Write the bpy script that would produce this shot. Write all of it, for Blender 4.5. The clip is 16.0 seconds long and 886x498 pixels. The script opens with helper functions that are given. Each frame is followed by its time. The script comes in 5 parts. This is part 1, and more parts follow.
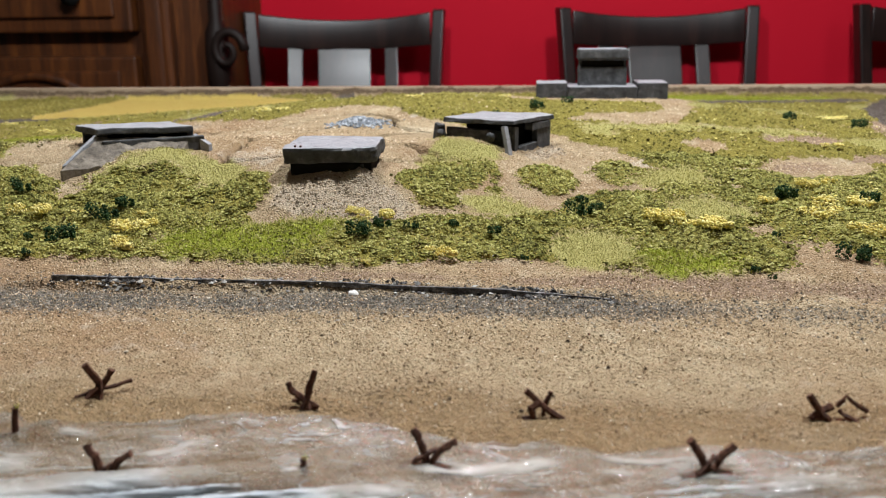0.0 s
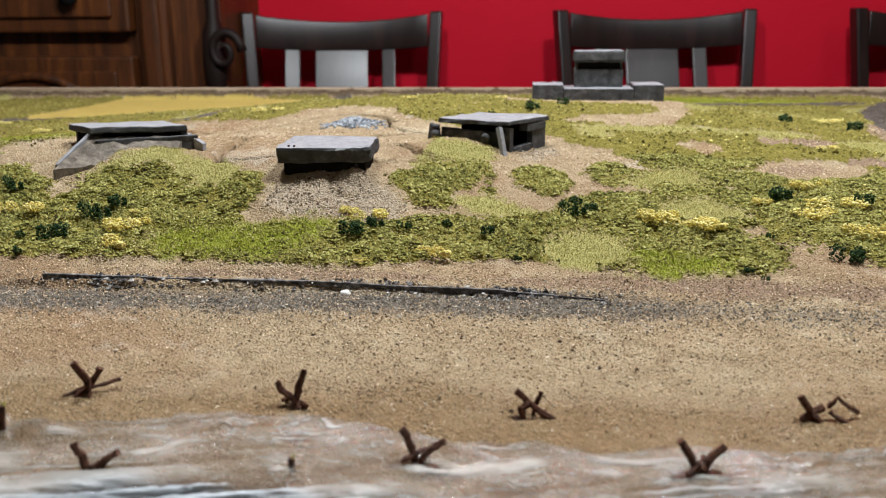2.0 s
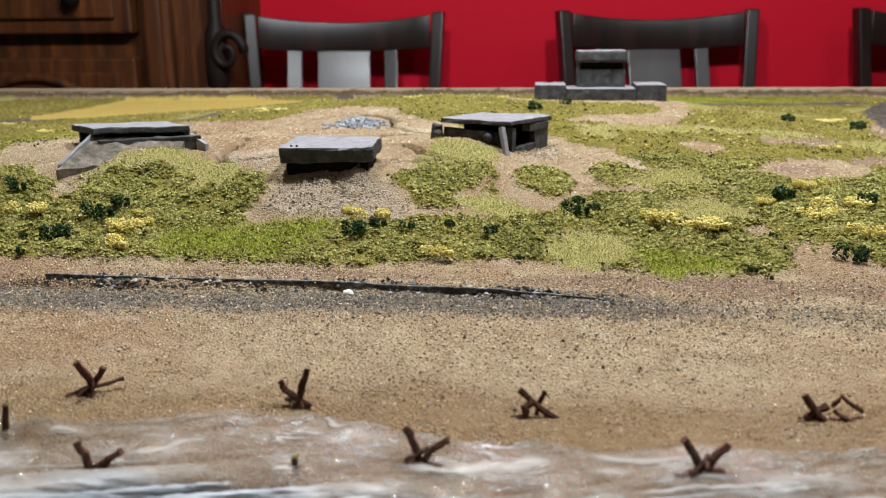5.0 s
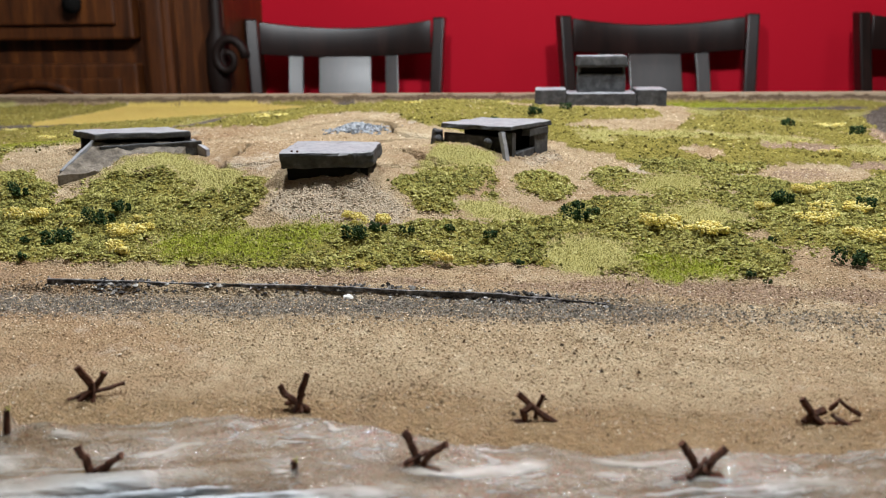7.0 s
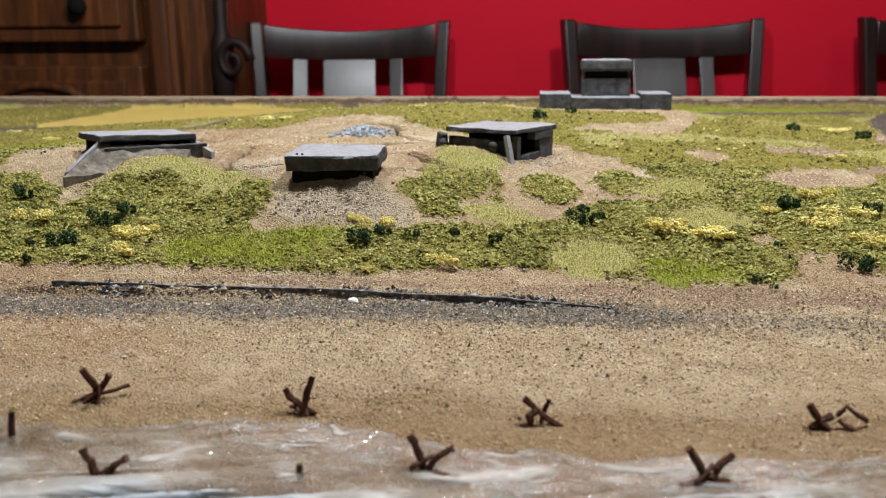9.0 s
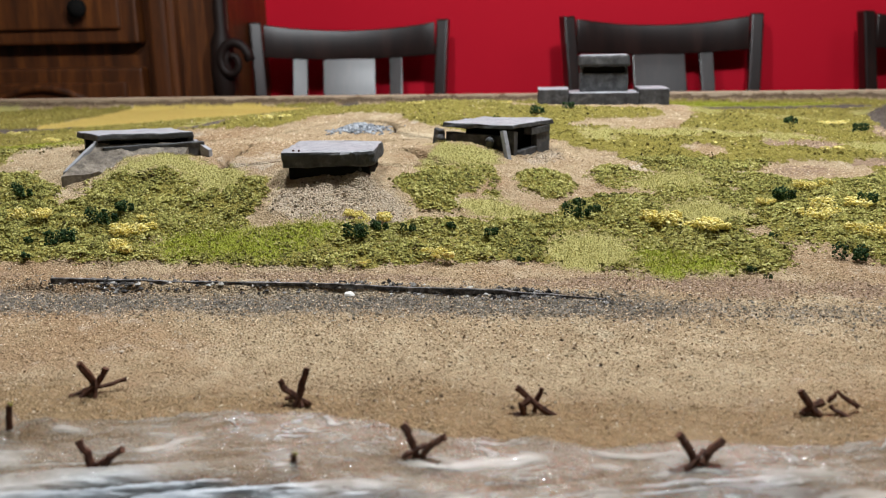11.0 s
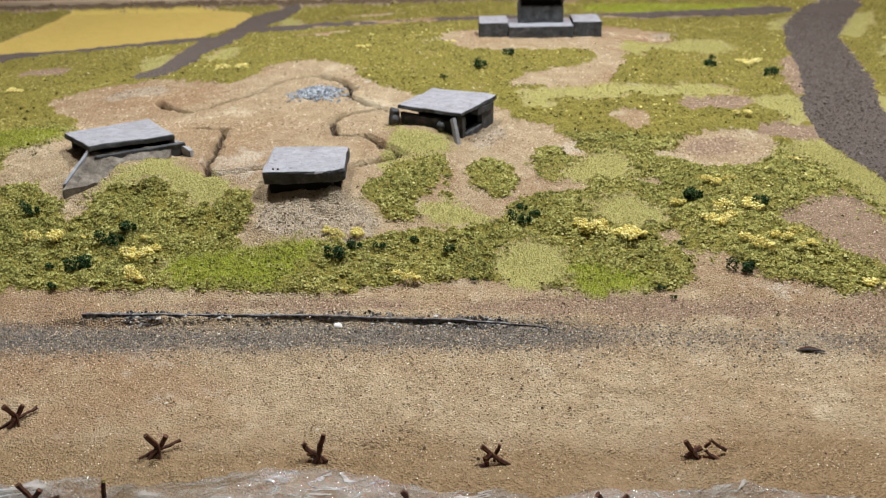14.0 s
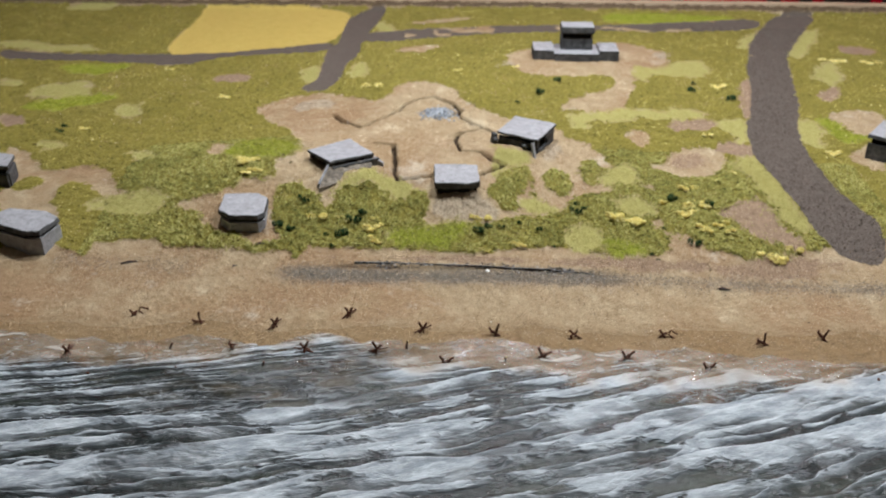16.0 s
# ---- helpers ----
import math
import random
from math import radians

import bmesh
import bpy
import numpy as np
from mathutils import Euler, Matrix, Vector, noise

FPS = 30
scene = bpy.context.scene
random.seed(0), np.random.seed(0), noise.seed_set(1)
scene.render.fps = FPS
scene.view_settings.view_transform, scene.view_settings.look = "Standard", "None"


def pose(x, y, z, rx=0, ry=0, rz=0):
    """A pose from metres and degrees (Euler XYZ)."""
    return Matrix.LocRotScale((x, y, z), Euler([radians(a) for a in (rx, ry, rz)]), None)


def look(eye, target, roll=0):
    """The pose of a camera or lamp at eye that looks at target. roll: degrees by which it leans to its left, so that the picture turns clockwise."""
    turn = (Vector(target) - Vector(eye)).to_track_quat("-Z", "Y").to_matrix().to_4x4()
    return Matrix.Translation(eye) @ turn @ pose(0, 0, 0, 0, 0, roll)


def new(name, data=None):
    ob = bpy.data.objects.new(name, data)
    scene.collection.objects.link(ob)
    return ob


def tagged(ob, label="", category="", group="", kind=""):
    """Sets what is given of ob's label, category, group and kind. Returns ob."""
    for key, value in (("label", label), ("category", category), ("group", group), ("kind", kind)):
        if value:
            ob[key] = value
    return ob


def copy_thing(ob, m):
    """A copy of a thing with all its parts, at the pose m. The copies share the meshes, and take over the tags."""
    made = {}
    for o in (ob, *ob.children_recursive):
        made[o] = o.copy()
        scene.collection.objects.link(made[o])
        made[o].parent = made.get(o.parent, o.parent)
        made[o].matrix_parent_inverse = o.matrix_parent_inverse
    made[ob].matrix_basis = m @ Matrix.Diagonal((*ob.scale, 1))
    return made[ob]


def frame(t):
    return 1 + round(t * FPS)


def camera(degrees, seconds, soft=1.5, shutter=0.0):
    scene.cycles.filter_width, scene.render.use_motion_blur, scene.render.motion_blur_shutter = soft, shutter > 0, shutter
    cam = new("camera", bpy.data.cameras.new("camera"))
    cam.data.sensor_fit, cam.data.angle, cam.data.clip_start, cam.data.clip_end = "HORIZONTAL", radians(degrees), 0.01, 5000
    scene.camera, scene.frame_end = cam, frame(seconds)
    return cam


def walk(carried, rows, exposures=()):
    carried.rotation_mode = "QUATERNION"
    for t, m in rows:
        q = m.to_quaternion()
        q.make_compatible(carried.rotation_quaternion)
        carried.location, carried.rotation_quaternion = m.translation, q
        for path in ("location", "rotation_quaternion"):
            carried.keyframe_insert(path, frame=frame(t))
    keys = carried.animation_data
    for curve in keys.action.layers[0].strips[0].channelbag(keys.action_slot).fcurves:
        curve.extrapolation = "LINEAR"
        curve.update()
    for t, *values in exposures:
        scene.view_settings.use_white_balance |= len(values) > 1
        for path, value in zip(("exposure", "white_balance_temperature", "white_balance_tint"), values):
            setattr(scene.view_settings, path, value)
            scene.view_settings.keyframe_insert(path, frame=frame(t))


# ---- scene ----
cam = camera(52.3, 16.0, soft=1.05)
cam.data.dof.use_dof, cam.data.dof.focus_distance, cam.data.dof.aperture_fstop = True, 0.41, 20.0
PATH = [
    (0, (0.06327, -0.24048, 0.10734), (-0.03281, 0.72327, -0.14155), -0.697),
    (0.5, (0.06365, -0.23978, 0.10673), (-0.03311, 0.72442, -0.14016), -0.586),
    (1, (0.06426, -0.23933, 0.10606), (-0.03166, 0.72470, -0.14181), -0.450),
    (1.5, (0.06494, -0.23966, 0.10579), (-0.02906, 0.72476, -0.14129), -0.471),
    (2, (0.06505, -0.23950, 0.10621), (-0.02817, 0.72514, -0.14033), -0.407),
    (2.5, (0.06505, -0.23962, 0.10699), (-0.03029, 0.72479, -0.13964), -0.380),
    (3, (0.06464, -0.23965, 0.10654), (-0.03006, 0.72444, -0.14158), -0.368),
    (3.5, (0.06438, -0.23946, 0.10653), (-0.03013, 0.72477, -0.14111), -0.278),
    (4, (0.06459, -0.23940, 0.10568), (-0.03112, 0.72471, -0.14196), -0.407),
    (6.5, (0.06510, -0.24027, 0.10575), (-0.03129, 0.72548, -0.13516), -0.584),
    (7, (0.06573, -0.24069, 0.10597), (-0.03189, 0.72506, -0.13444), -0.632),
    (7.5, (0.06549, -0.24056, 0.10592), (-0.03227, 0.72522, -0.13435), -0.611),
    (8, (0.06520, -0.24076, 0.10645), (-0.03450, 0.72494, -0.13331), -0.460),
    (8.5, (0.06478, -0.24010, 0.10584), (-0.03515, 0.72612, -0.13173), -0.479),
    (9, (0.06479, -0.24019, 0.10591), (-0.03621, 0.72610, -0.13092), -0.419),
    (11.5, (0.06840, -0.24365, 0.10388), (-0.03610, 0.72176, -0.13502), -1.146),
    (12, (0.06538, -0.24580, 0.10711), (-0.03830, 0.71407, -0.15348), -1.240),
    (12.5, (0.06066, -0.24766, 0.11835), (-0.04173, 0.70642, -0.16317), -1.718),
    (13, (0.05709, -0.24622, 0.13322), (-0.01447, 0.70380, -0.17065), -1.280),
    (13.5, (0.05062, -0.26262, 0.17442), (0.01544, 0.66011, -0.20941), -1.417),
    (14, (0.06021, -0.28556, 0.21534), (0.02628, 0.62334, -0.20028), -1.320),
    (14.5, (0.06356, -0.33845, 0.27905), (0.02661, 0.55747, -0.16362), -1.213),
    (15, (0.04142, -0.41558, 0.33950), (0.00634, 0.46928, -0.12503), -0.727),
    (15.5, (0.00398, -0.53897, 0.40158), (-0.02277, 0.33383, -0.08578), 0.035),
    (16, (-0.02860, -0.63397, 0.45060), (-0.05065, 0.22882, -0.05449), 0.316),
]
EXPOSURES = [(0, 0.0), (11, 0.0), (16, -0.12)]
walk(cam, [(t, look(eye, target, roll)) for t, eye, target, roll in PATH], EXPOSURES)

# ---- world and lamps ----
world = bpy.data.worlds.new("world")
world.use_nodes = True
world.node_tree.nodes["Background"].inputs[0].default_value = (0.9, 0.85, 0.8, 1)
world.node_tree.nodes["Background"].inputs[1].default_value = 0.012
scene.world = world


def lamp(name, place, watts, size, colour):
    data = bpy.data.lights.new(name, "POINT")
    data.energy, data.shadow_soft_size, data.color = watts, size, colour
    ob = new(name, data)
    ob.location = place
    return ob


LAMP_WHITE = (0.95, 1.0, 1.04)
lamp("chandelier_bulb", (0.34, 0.38, 0.95), 48.0, 0.04, LAMP_WHITE)
lamp("chandelier_bulb", (-0.22, 0.46, 0.95), 35.0, 0.04, LAMP_WHITE)
lamp("side_light", (1.15, 0.50, 0.95), 8.0, 0.08, LAMP_WHITE)


# ---- materials ----
def srgb(r, g, b):
    return tuple(((v / 255 + 0.055) / 1.055) ** 2.4 if v > 10 else v / 255 / 12.92 for v in (r, g, b)) + (1,)


class Mat:
    """A node material, written as short calls."""

    def __init__(self, name, rough=0.7, metal=0.0, spec=0.5):
        self.m = bpy.data.materials.new(name)
        self.m.use_nodes = True
        self.t = self.m.node_tree
        self.b = self.t.nodes["Principled BSDF"]
        self.b.inputs["Roughness"].default_value = rough
        self.b.inputs["Metallic"].default_value = metal
        self.b.inputs["Specular IOR Level"].default_value = spec

    def node(self, kind, **values):
        n = self.t.nodes.new(kind)
        for key, value in values.items():
            n.inputs[key].default_value = value
        return n

    def link(self, a, b):
        self.t.links.new(a, b)

    def coord(self, stretch=(1, 1, 1), turn=0.0):
        c = self.node("ShaderNodeTexCoord")
        m = self.node("ShaderNodeMapping")
        m.inputs["Scale"].default_value = stretch
        m.inputs["Rotation"].default_value = (0, 0, turn)
        self.link(c.outputs["Object"], m.inputs[0])
        return m.outputs[0]

    def noise(self, scale, detail=4.0, rough=0.6, vec=None, distort=0.0):
        n = self.node("ShaderNodeTexNoise", Scale=scale, Detail=detail, Roughness=rough, Distortion=distort)
        self.link(vec or self.coord(), n.inputs["Vector"])
        return n.outputs["Fac"]

    def cells(self, scale, vec=None, feature="F1"):
        n = self.node("ShaderNodeTexVoronoi", Scale=scale)
        n.feature = feature
        self.link(vec or self.coord(), n.inputs["Vector"])
        return n

    def ramp(self, fac, *stops):
        n = self.node("ShaderNodeValToRGB")
        e = n.color_ramp.elements
        while len(e) < len(stops):
            e.new(0.5)
        for k, (at, colour) in enumerate(stops):
            e[k].position, e[k].color = at, colour if len(colour) == 4 else (*colour, 1)
        self.link(fac, n.inputs[0])
        return n.outputs[0]

    def mix(self, fac, a, b, kind="MIX"):
        n = self.node("ShaderNodeMix")
        n.data_type, n.blend_type = "RGBA", kind
        for socket, value in ((n.inputs[0], fac), (n.inputs[6], a), (n.inputs[7], b)):
            if isinstance(value, (int, float, tuple)):
                socket.default_value = value
            else:
                self.link(value, socket)
        return n.outputs[2]

    def math(self, kind, a, b=0.5):
        n = self.node("ShaderNodeMath")
        n.operation = kind
        for socket, value in zip(n.inputs, (a, b)):
            if isinstance(value, (int, float)):
                socket.default_value = value
            else:
                self.link(value, socket)
        return n.outputs[0]

    def remap(self, value, low, high, a=0.0, b=1.0):
        n = self.node("ShaderNodeMapRange")
        n.interpolation_type = "SMOOTHSTEP"
        for k, v in zip((1, 2, 3, 4), (low, high, a, b)):
            n.inputs[k].default_value = v
        self.link(value, n.inputs[0])
        return n.outputs[0]

    def colour(self, c):
        if isinstance(c, tuple):
            self.b.inputs["Base Color"].default_value = c
        else:
            self.link(c, self.b.inputs["Base Color"])
        return self

    def bump(self, height, strength=0.5, distance=0.001):
        n = self.node("ShaderNodeBump", Strength=strength, Distance=distance)
        self.link(height, n.inputs["Height"])
        self.link(n.outputs[0], self.b.inputs["Normal"])
        return self

    def rough(self, socket):
        self.link(socket, self.b.inputs["Roughness"])
        return self


G0, G1 = (0, 0, 0, 1), (1, 1, 1, 1)


def concrete_material():
    m = Mat("painted_concrete", 0.62, spec=0.35)
    n = m.noise(160, 6, 0.65)
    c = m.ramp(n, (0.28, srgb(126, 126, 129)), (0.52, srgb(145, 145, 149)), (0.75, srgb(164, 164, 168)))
    pits = m.remap(m.noise(420, 3, 0.5), 0.30, 0.40, 1.0, 0.0)
    c = m.mix(m.math("MULTIPLY", pits, 0.55), c, srgb(50, 50, 52))
    stain = m.remap(m.noise(35, 3, 0.6), 0.55, 0.75)
    c = m.mix(m.math("MULTIPLY", stain, 0.35), c, srgb(112, 106, 100))
    scratch = m.remap(m.math("ABSOLUTE", m.math("SUBTRACT", m.noise(60, 3, 0.5, m.coord((1, 1, 5), 0.4), 1.2), 0.5)), 0.004, 0.014, 1.0, 0.0)
    c = m.mix(m.math("MULTIPLY", scratch, m.remap(m.noise(40, 2), 0.5, 0.6, 0.0, 0.35)), c, srgb(86, 86, 89))
    m.colour(c).bump(m.noise(500, 5, 0.7), 0.45, 0.0006)
    return m.m


# Dark grey of bunker walls; on slab sides it paints in the shade.
def dark_concrete_material():
    m = Mat("dark_grey_concrete", 0.8, spec=0.2)
    n = m.noise(140, 6, 0.65)
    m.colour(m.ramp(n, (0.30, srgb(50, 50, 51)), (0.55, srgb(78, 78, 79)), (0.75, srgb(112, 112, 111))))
    m.bump(m.noise(400, 5, 0.7), 0.6, 0.0007)
    return m.m


def rust_material():
    m = Mat("rusty_iron", 0.75, spec=0.3)
    n = m.noise(700, 5, 0.7)
    m.colour(m.ramp(n, (0.30, srgb(40, 24, 17)), (0.5, srgb(78, 46, 31)), (0.72, srgb(116, 74, 50))))
    m.bump(m.noise(1500, 4, 0.6), 0.5, 0.0003)
    return m.m


def wood_material(name, dark, mid, light, rough=0.35, stretch=(14, 14, 1.2), coat=0.3, scale=3.0):
    m = Mat(name, rough)
    v = m.coord(stretch)
    n = m.noise(scale, 6, 0.65, v, 0.4)
    fine = m.noise(scale * 9, 3, 0.6, v)
    c = m.ramp(n, (0.30, dark), (0.52, mid), (0.75, light))
    m.colour(m.mix(m.remap(fine, 0.45, 0.75, 0.0, 0.35), c, dark))
    m.bump(fine, 0.12, 0.001)
    m.b.inputs["Coat Weight"].default_value = coat
    m.b.inputs["Coat Roughness"].default_value = 0.22
    return m.m


def plaster_material(name, colour, other):
    m = Mat(name, 0.75, spec=0.2)
    m.colour(m.mix(m.noise(1.6, 4, 0.6), colour, other)).bump(m.noise(160, 4, 0.6), 0.15, 0.001)
    return m.m


def island_material(name, stops, rough=0.9, other=None, scale=22):
    """Every loose piece takes a colour of its own; over wider stretches the mixture drifts towards other."""
    m = Mat(name, rough, spec=0.15)
    g = m.node("ShaderNodeNewGeometry")
    c = m.ramp(g.outputs["Random Per Island"], *stops)
    if other:
        c = m.mix(m.remap(m.noise(scale, 4, 0.6), 0.42, 0.66), c, m.ramp(g.outputs["Random Per Island"], *other))
    m.colour(c)
    return m.m


CONCRETE, DARK_GREY, RUST = concrete_material(), dark_concrete_material(), rust_material()
EARTH = Mat("grey_earth", 0.9, spec=0.15)
EARTH.colour(EARTH.ramp(EARTH.noise(160, 5, 0.7), (0.3, srgb(78, 72, 66)), (0.5, srgb(116, 107, 97)), (0.72, srgb(150, 140, 127)))).bump(EARTH.noise(500, 5, 0.7), 0.7, 0.001)
EARTH = EARTH.m
# Near-black for knobs, and for the shade inside bunkers and slits.
BLACK = Mat("knob_and_shade_black", 0.9, spec=0.1).colour(srgb(22, 21, 20)).m
ESPRESSO = wood_material("espresso_wood", srgb(22, 13, 12), srgb(36, 22, 20), srgb(52, 33, 29), 0.34, coat=0.15)
ESPRESSO.node_tree.nodes["Principled BSDF"].inputs["Specular IOR Level"].default_value = 0.45
WALNUT = wood_material("walnut_wood", srgb(42, 20, 7), srgb(86, 45, 16), srgb(124, 70, 27), 0.5, coat=0.1)
DARK_CARVING = Mat("dark_carving", 0.6, spec=0.3).colour(srgb(30, 18, 14)).m
RIM_WOOD = wood_material("raw_pine", srgb(138, 118, 96), srgb(168, 148, 124), srgb(190, 172, 150), 0.6, (1.2, 14, 14), 0.0)
OAK_FLOOR = wood_material("oak_floor", srgb(96, 60, 36), srgb(140, 92, 58), srgb(168, 118, 78), 0.35, (2, 14, 14))
RED_PAINT = plaster_material("red_wall_paint", srgb(206, 16, 44), srgb(194, 12, 38))
# Unseen walls and ceiling, kept dark taupe so less light bounces back.
DIM_WALL_PAINT = plaster_material("dim_wall_paint", srgb(96, 91, 83), srgb(88, 83, 75))
DIM_CEILING_PAINT = plaster_material("dim_ceiling_paint", srgb(104, 100, 94), srgb(98, 94, 88))


# ---- mesh helpers ----
def part(name, bm, material, parent=None, label="", smooth=False):
    """One bmesh as one mesh object, under a thing where one is given."""
    me = bpy.data.meshes.new(name)
    bmesh.ops.recalc_face_normals(bm, faces=bm.faces)
    bm.to_mesh(me)
    bm.free()
    for p in me.polygons:
        p.use_smooth = smooth
    me.materials.append(material)
    ob = new(name, me)
    ob.parent = parent
    if label:
        ob["label"] = label
    return ob


def thing(name, label, category, group="", place=(0, 0, 0), turn=0.0, kind=""):
    ob = new(name)
    ob.empty_display_size = 0.02
    ob.matrix_basis = pose(*place, 0, 0, turn)
    return tagged(ob, label, category, group, kind)


def box(bm, a, b, bevel=0.0, segments=2):
    """A box from corner a to corner b, with rounded edges."""
    r = bmesh.ops.create_cube(bm, size=1)
    size = [max(abs(q - p), 1e-5) for p, q in zip(a, b)]
    mid = [(p + q) / 2 for p, q in zip(a, b)]
    for v in r["verts"]:
        v.co = Vector([c * s + m for c, s, m in zip(v.co, size, mid)])
    if bevel:
        edges = {e for v in r["verts"] for e in v.link_edges}
        bmesh.ops.bevel(bm, geom=list(edges), offset=min(bevel, min(size) * 0.45), segments=segments, affect="EDGES", profile=0.6)
    return r["verts"]


def prism(poly, z0, z1, bevel=0.0006, top_inset=0.0, wobble=0.0, cut=0.006, seed=0):
    """A block with an outline seen from above, its edges worn and its faces a little uneven."""
    bm = bmesh.new()
    cx, cy = sum(p[0] for p in poly) / len(poly), sum(p[1] for p in poly) / len(poly)
    low = [bm.verts.new((x, y, z0)) for x, y in poly]
    high = [bm.verts.new((x + (cx - x) * top_inset, y + (cy - y) * top_inset, z1)) for x, y in poly]
    bm.faces.new(low)
    bm.faces.new(high)
    for k in range(len(poly)):
        j = (k + 1) % len(poly)
        bm.faces.new((low[k], low[j], high[j], high[k]))
    bmesh.ops.recalc_face_normals(bm, faces=bm.faces)
    if bevel:
        bmesh.ops.bevel(bm, geom=list(bm.edges), offset=bevel, segments=2, affect="EDGES", profile=0.55)
    if wobble:
        long = [e for e in bm.edges if e.calc_length() > cut]
        bmesh.ops.subdivide_edges(bm, edges=long, cuts=5, use_grid_fill=True)
        for v in bm.verts:
            v.co += wobble * noise.noise_vector(v.co * 130 + Vector((seed, 0, 0)))
            v.co += 0.5 * wobble * noise.noise_vector(v.co * 420 + Vector((0, seed, 0)))
    return bm


def tube(bm, points, radii, sides=8):
    """A closed tube along points."""
    rings = []
    for k, (p, r) in enumerate(zip(points, radii)):
        p = Vector(p)
        way = (Vector(points[min(k + 1, len(points) - 1)]) - Vector(points[max(k - 1, 0)])).normalized()
        side = way.orthogonal().normalized()
        up = way.cross(side)
        rings.append([bm.verts.new(p + r * (math.cos(a) * side + math.sin(a) * up)) for a in (2 * math.pi * i / sides for i in range(sides))])
    for a, b in zip(rings, rings[1:]):
        best = min(range(sides), key=lambda s: sum((a[i].co - b[(i + s) % sides].co).length for i in range(sides)))
        for i in range(sides):
            bm.faces.new((a[i], a[(i + 1) % sides], b[(i + 1 + best) % sides], b[(i + best) % sides]))
    bm.faces.new(rings[0])
    bm.faces.new(rings[-1])


# ---- the relief of the model landscape ----
LATTICE = np.random.RandomState(7).rand(8, 256, 256)


def vnoise(x, y, scale, seed=0):
    """Smooth value noise from 0 to 1."""
    x, y = np.asarray(x) * scale + 37.3 * (seed + 1), np.asarray(y) * scale + 91.7 * (seed + 1)
    i, j = np.floor(x).astype(int), np.floor(y).astype(int)
    u, v = x - i, y - j
    u, v = u * u * (3 - 2 * u), v * v * (3 - 2 * v)
    t = LATTICE[seed % 8]
    a, b, c, d = t[i % 256, j % 256], t[(i + 1) % 256, j % 256], t[i % 256, (j + 1) % 256], t[(i + 1) % 256, (j + 1) % 256]
    return (a * (1 - u) + b * u) * (1 - v) + (c * (1 - u) + d * u) * v


def fbm(x, y, scale, octaves=4, seed=0):
    total, weight, amp = 0, 0, 1.0
    for k in range(octaves):
        total, weight, amp, scale = total + amp * vnoise(x, y, scale, seed + k), weight + amp, amp * 0.55, scale * 2.1
    return total / weight


def step(v, low, high):
    t = np.clip((v - low) / (high - low), 0, 1)
    return t * t * (3 - 2 * t)


def blobs(x, y, ovals, edge=0.35, rag=0.55, seed=3):
    """How far a place lies in any of the ovals (x, y, half length, half width, degrees): 0 to 1, with a ragged edge."""
    ragged = (fbm(x, y, 55, 4, seed) - 0.5) * rag * 2
    best = np.zeros_like(x)
    for cx, cy, rx, ry, turn in ovals:
        a = math.radians(turn)
        u, v = (x - cx) * math.cos(a) + (y - cy) * math.sin(a), -(x - cx) * math.sin(a) + (y - cy) * math.cos(a)
        d = np.sqrt((u / rx) ** 2 + (v / ry) ** 2)
        best = np.maximum(best, 1 - step(d + ragged, 1 - edge / 2, 1 + edge / 2))
    return best


def along(x, y, line):
    """The distance from a line of points, and how far along it the nearest place lies."""
    best, where = np.full_like(x, 9.0), np.zeros_like(x)
    for k, ((ax, ay), (bx, by)) in enumerate(zip(line, line[1:])):
        dx, dy = bx - ax, by - ay
        t = np.clip(((x - ax) * dx + (y - ay) * dy) / (dx * dx + dy * dy), 0, 1)
        d = np.hypot(x - ax - t * dx, y - ay - t * dy)
        where = np.where(d < best, (k + t) / (len(line) - 1), where)
        best = np.minimum(best, d)
    return best, where


BOARD = (-0.95, 0.88, -0.225, 1.0)
HILLS = [(0.0375, 0.006, 0.526, 0.341, 0.273), (0.028, -0.22, 0.258, 0.25, 0.10), (0.0125, -0.04, 0.208, 0.055, 0.045), (0.010, 0.26, 0.22, 0.09, 0.07), (0.006, 0.19, 0.62, 0.06, 0.07), (0.006, -0.145, 0.226, 0.040, 0.018), (0.008, 0.022, 0.304, 0.030, 0.018), (0.0055, -0.020, 0.196, 0.014, 0.012), (0.003, -0.042, 0.192, 0.018, 0.010), (0.0075, -0.249, 0.158, 0.045, 0.040), (0.0075, -0.455, 0.120, 0.050, 0.040)]
PATCHES = {}


def patch(kind, *outline):
    """A patch of one kind of ground cover, by its outline."""
    PATCHES.setdefault(kind, []).append(outline)


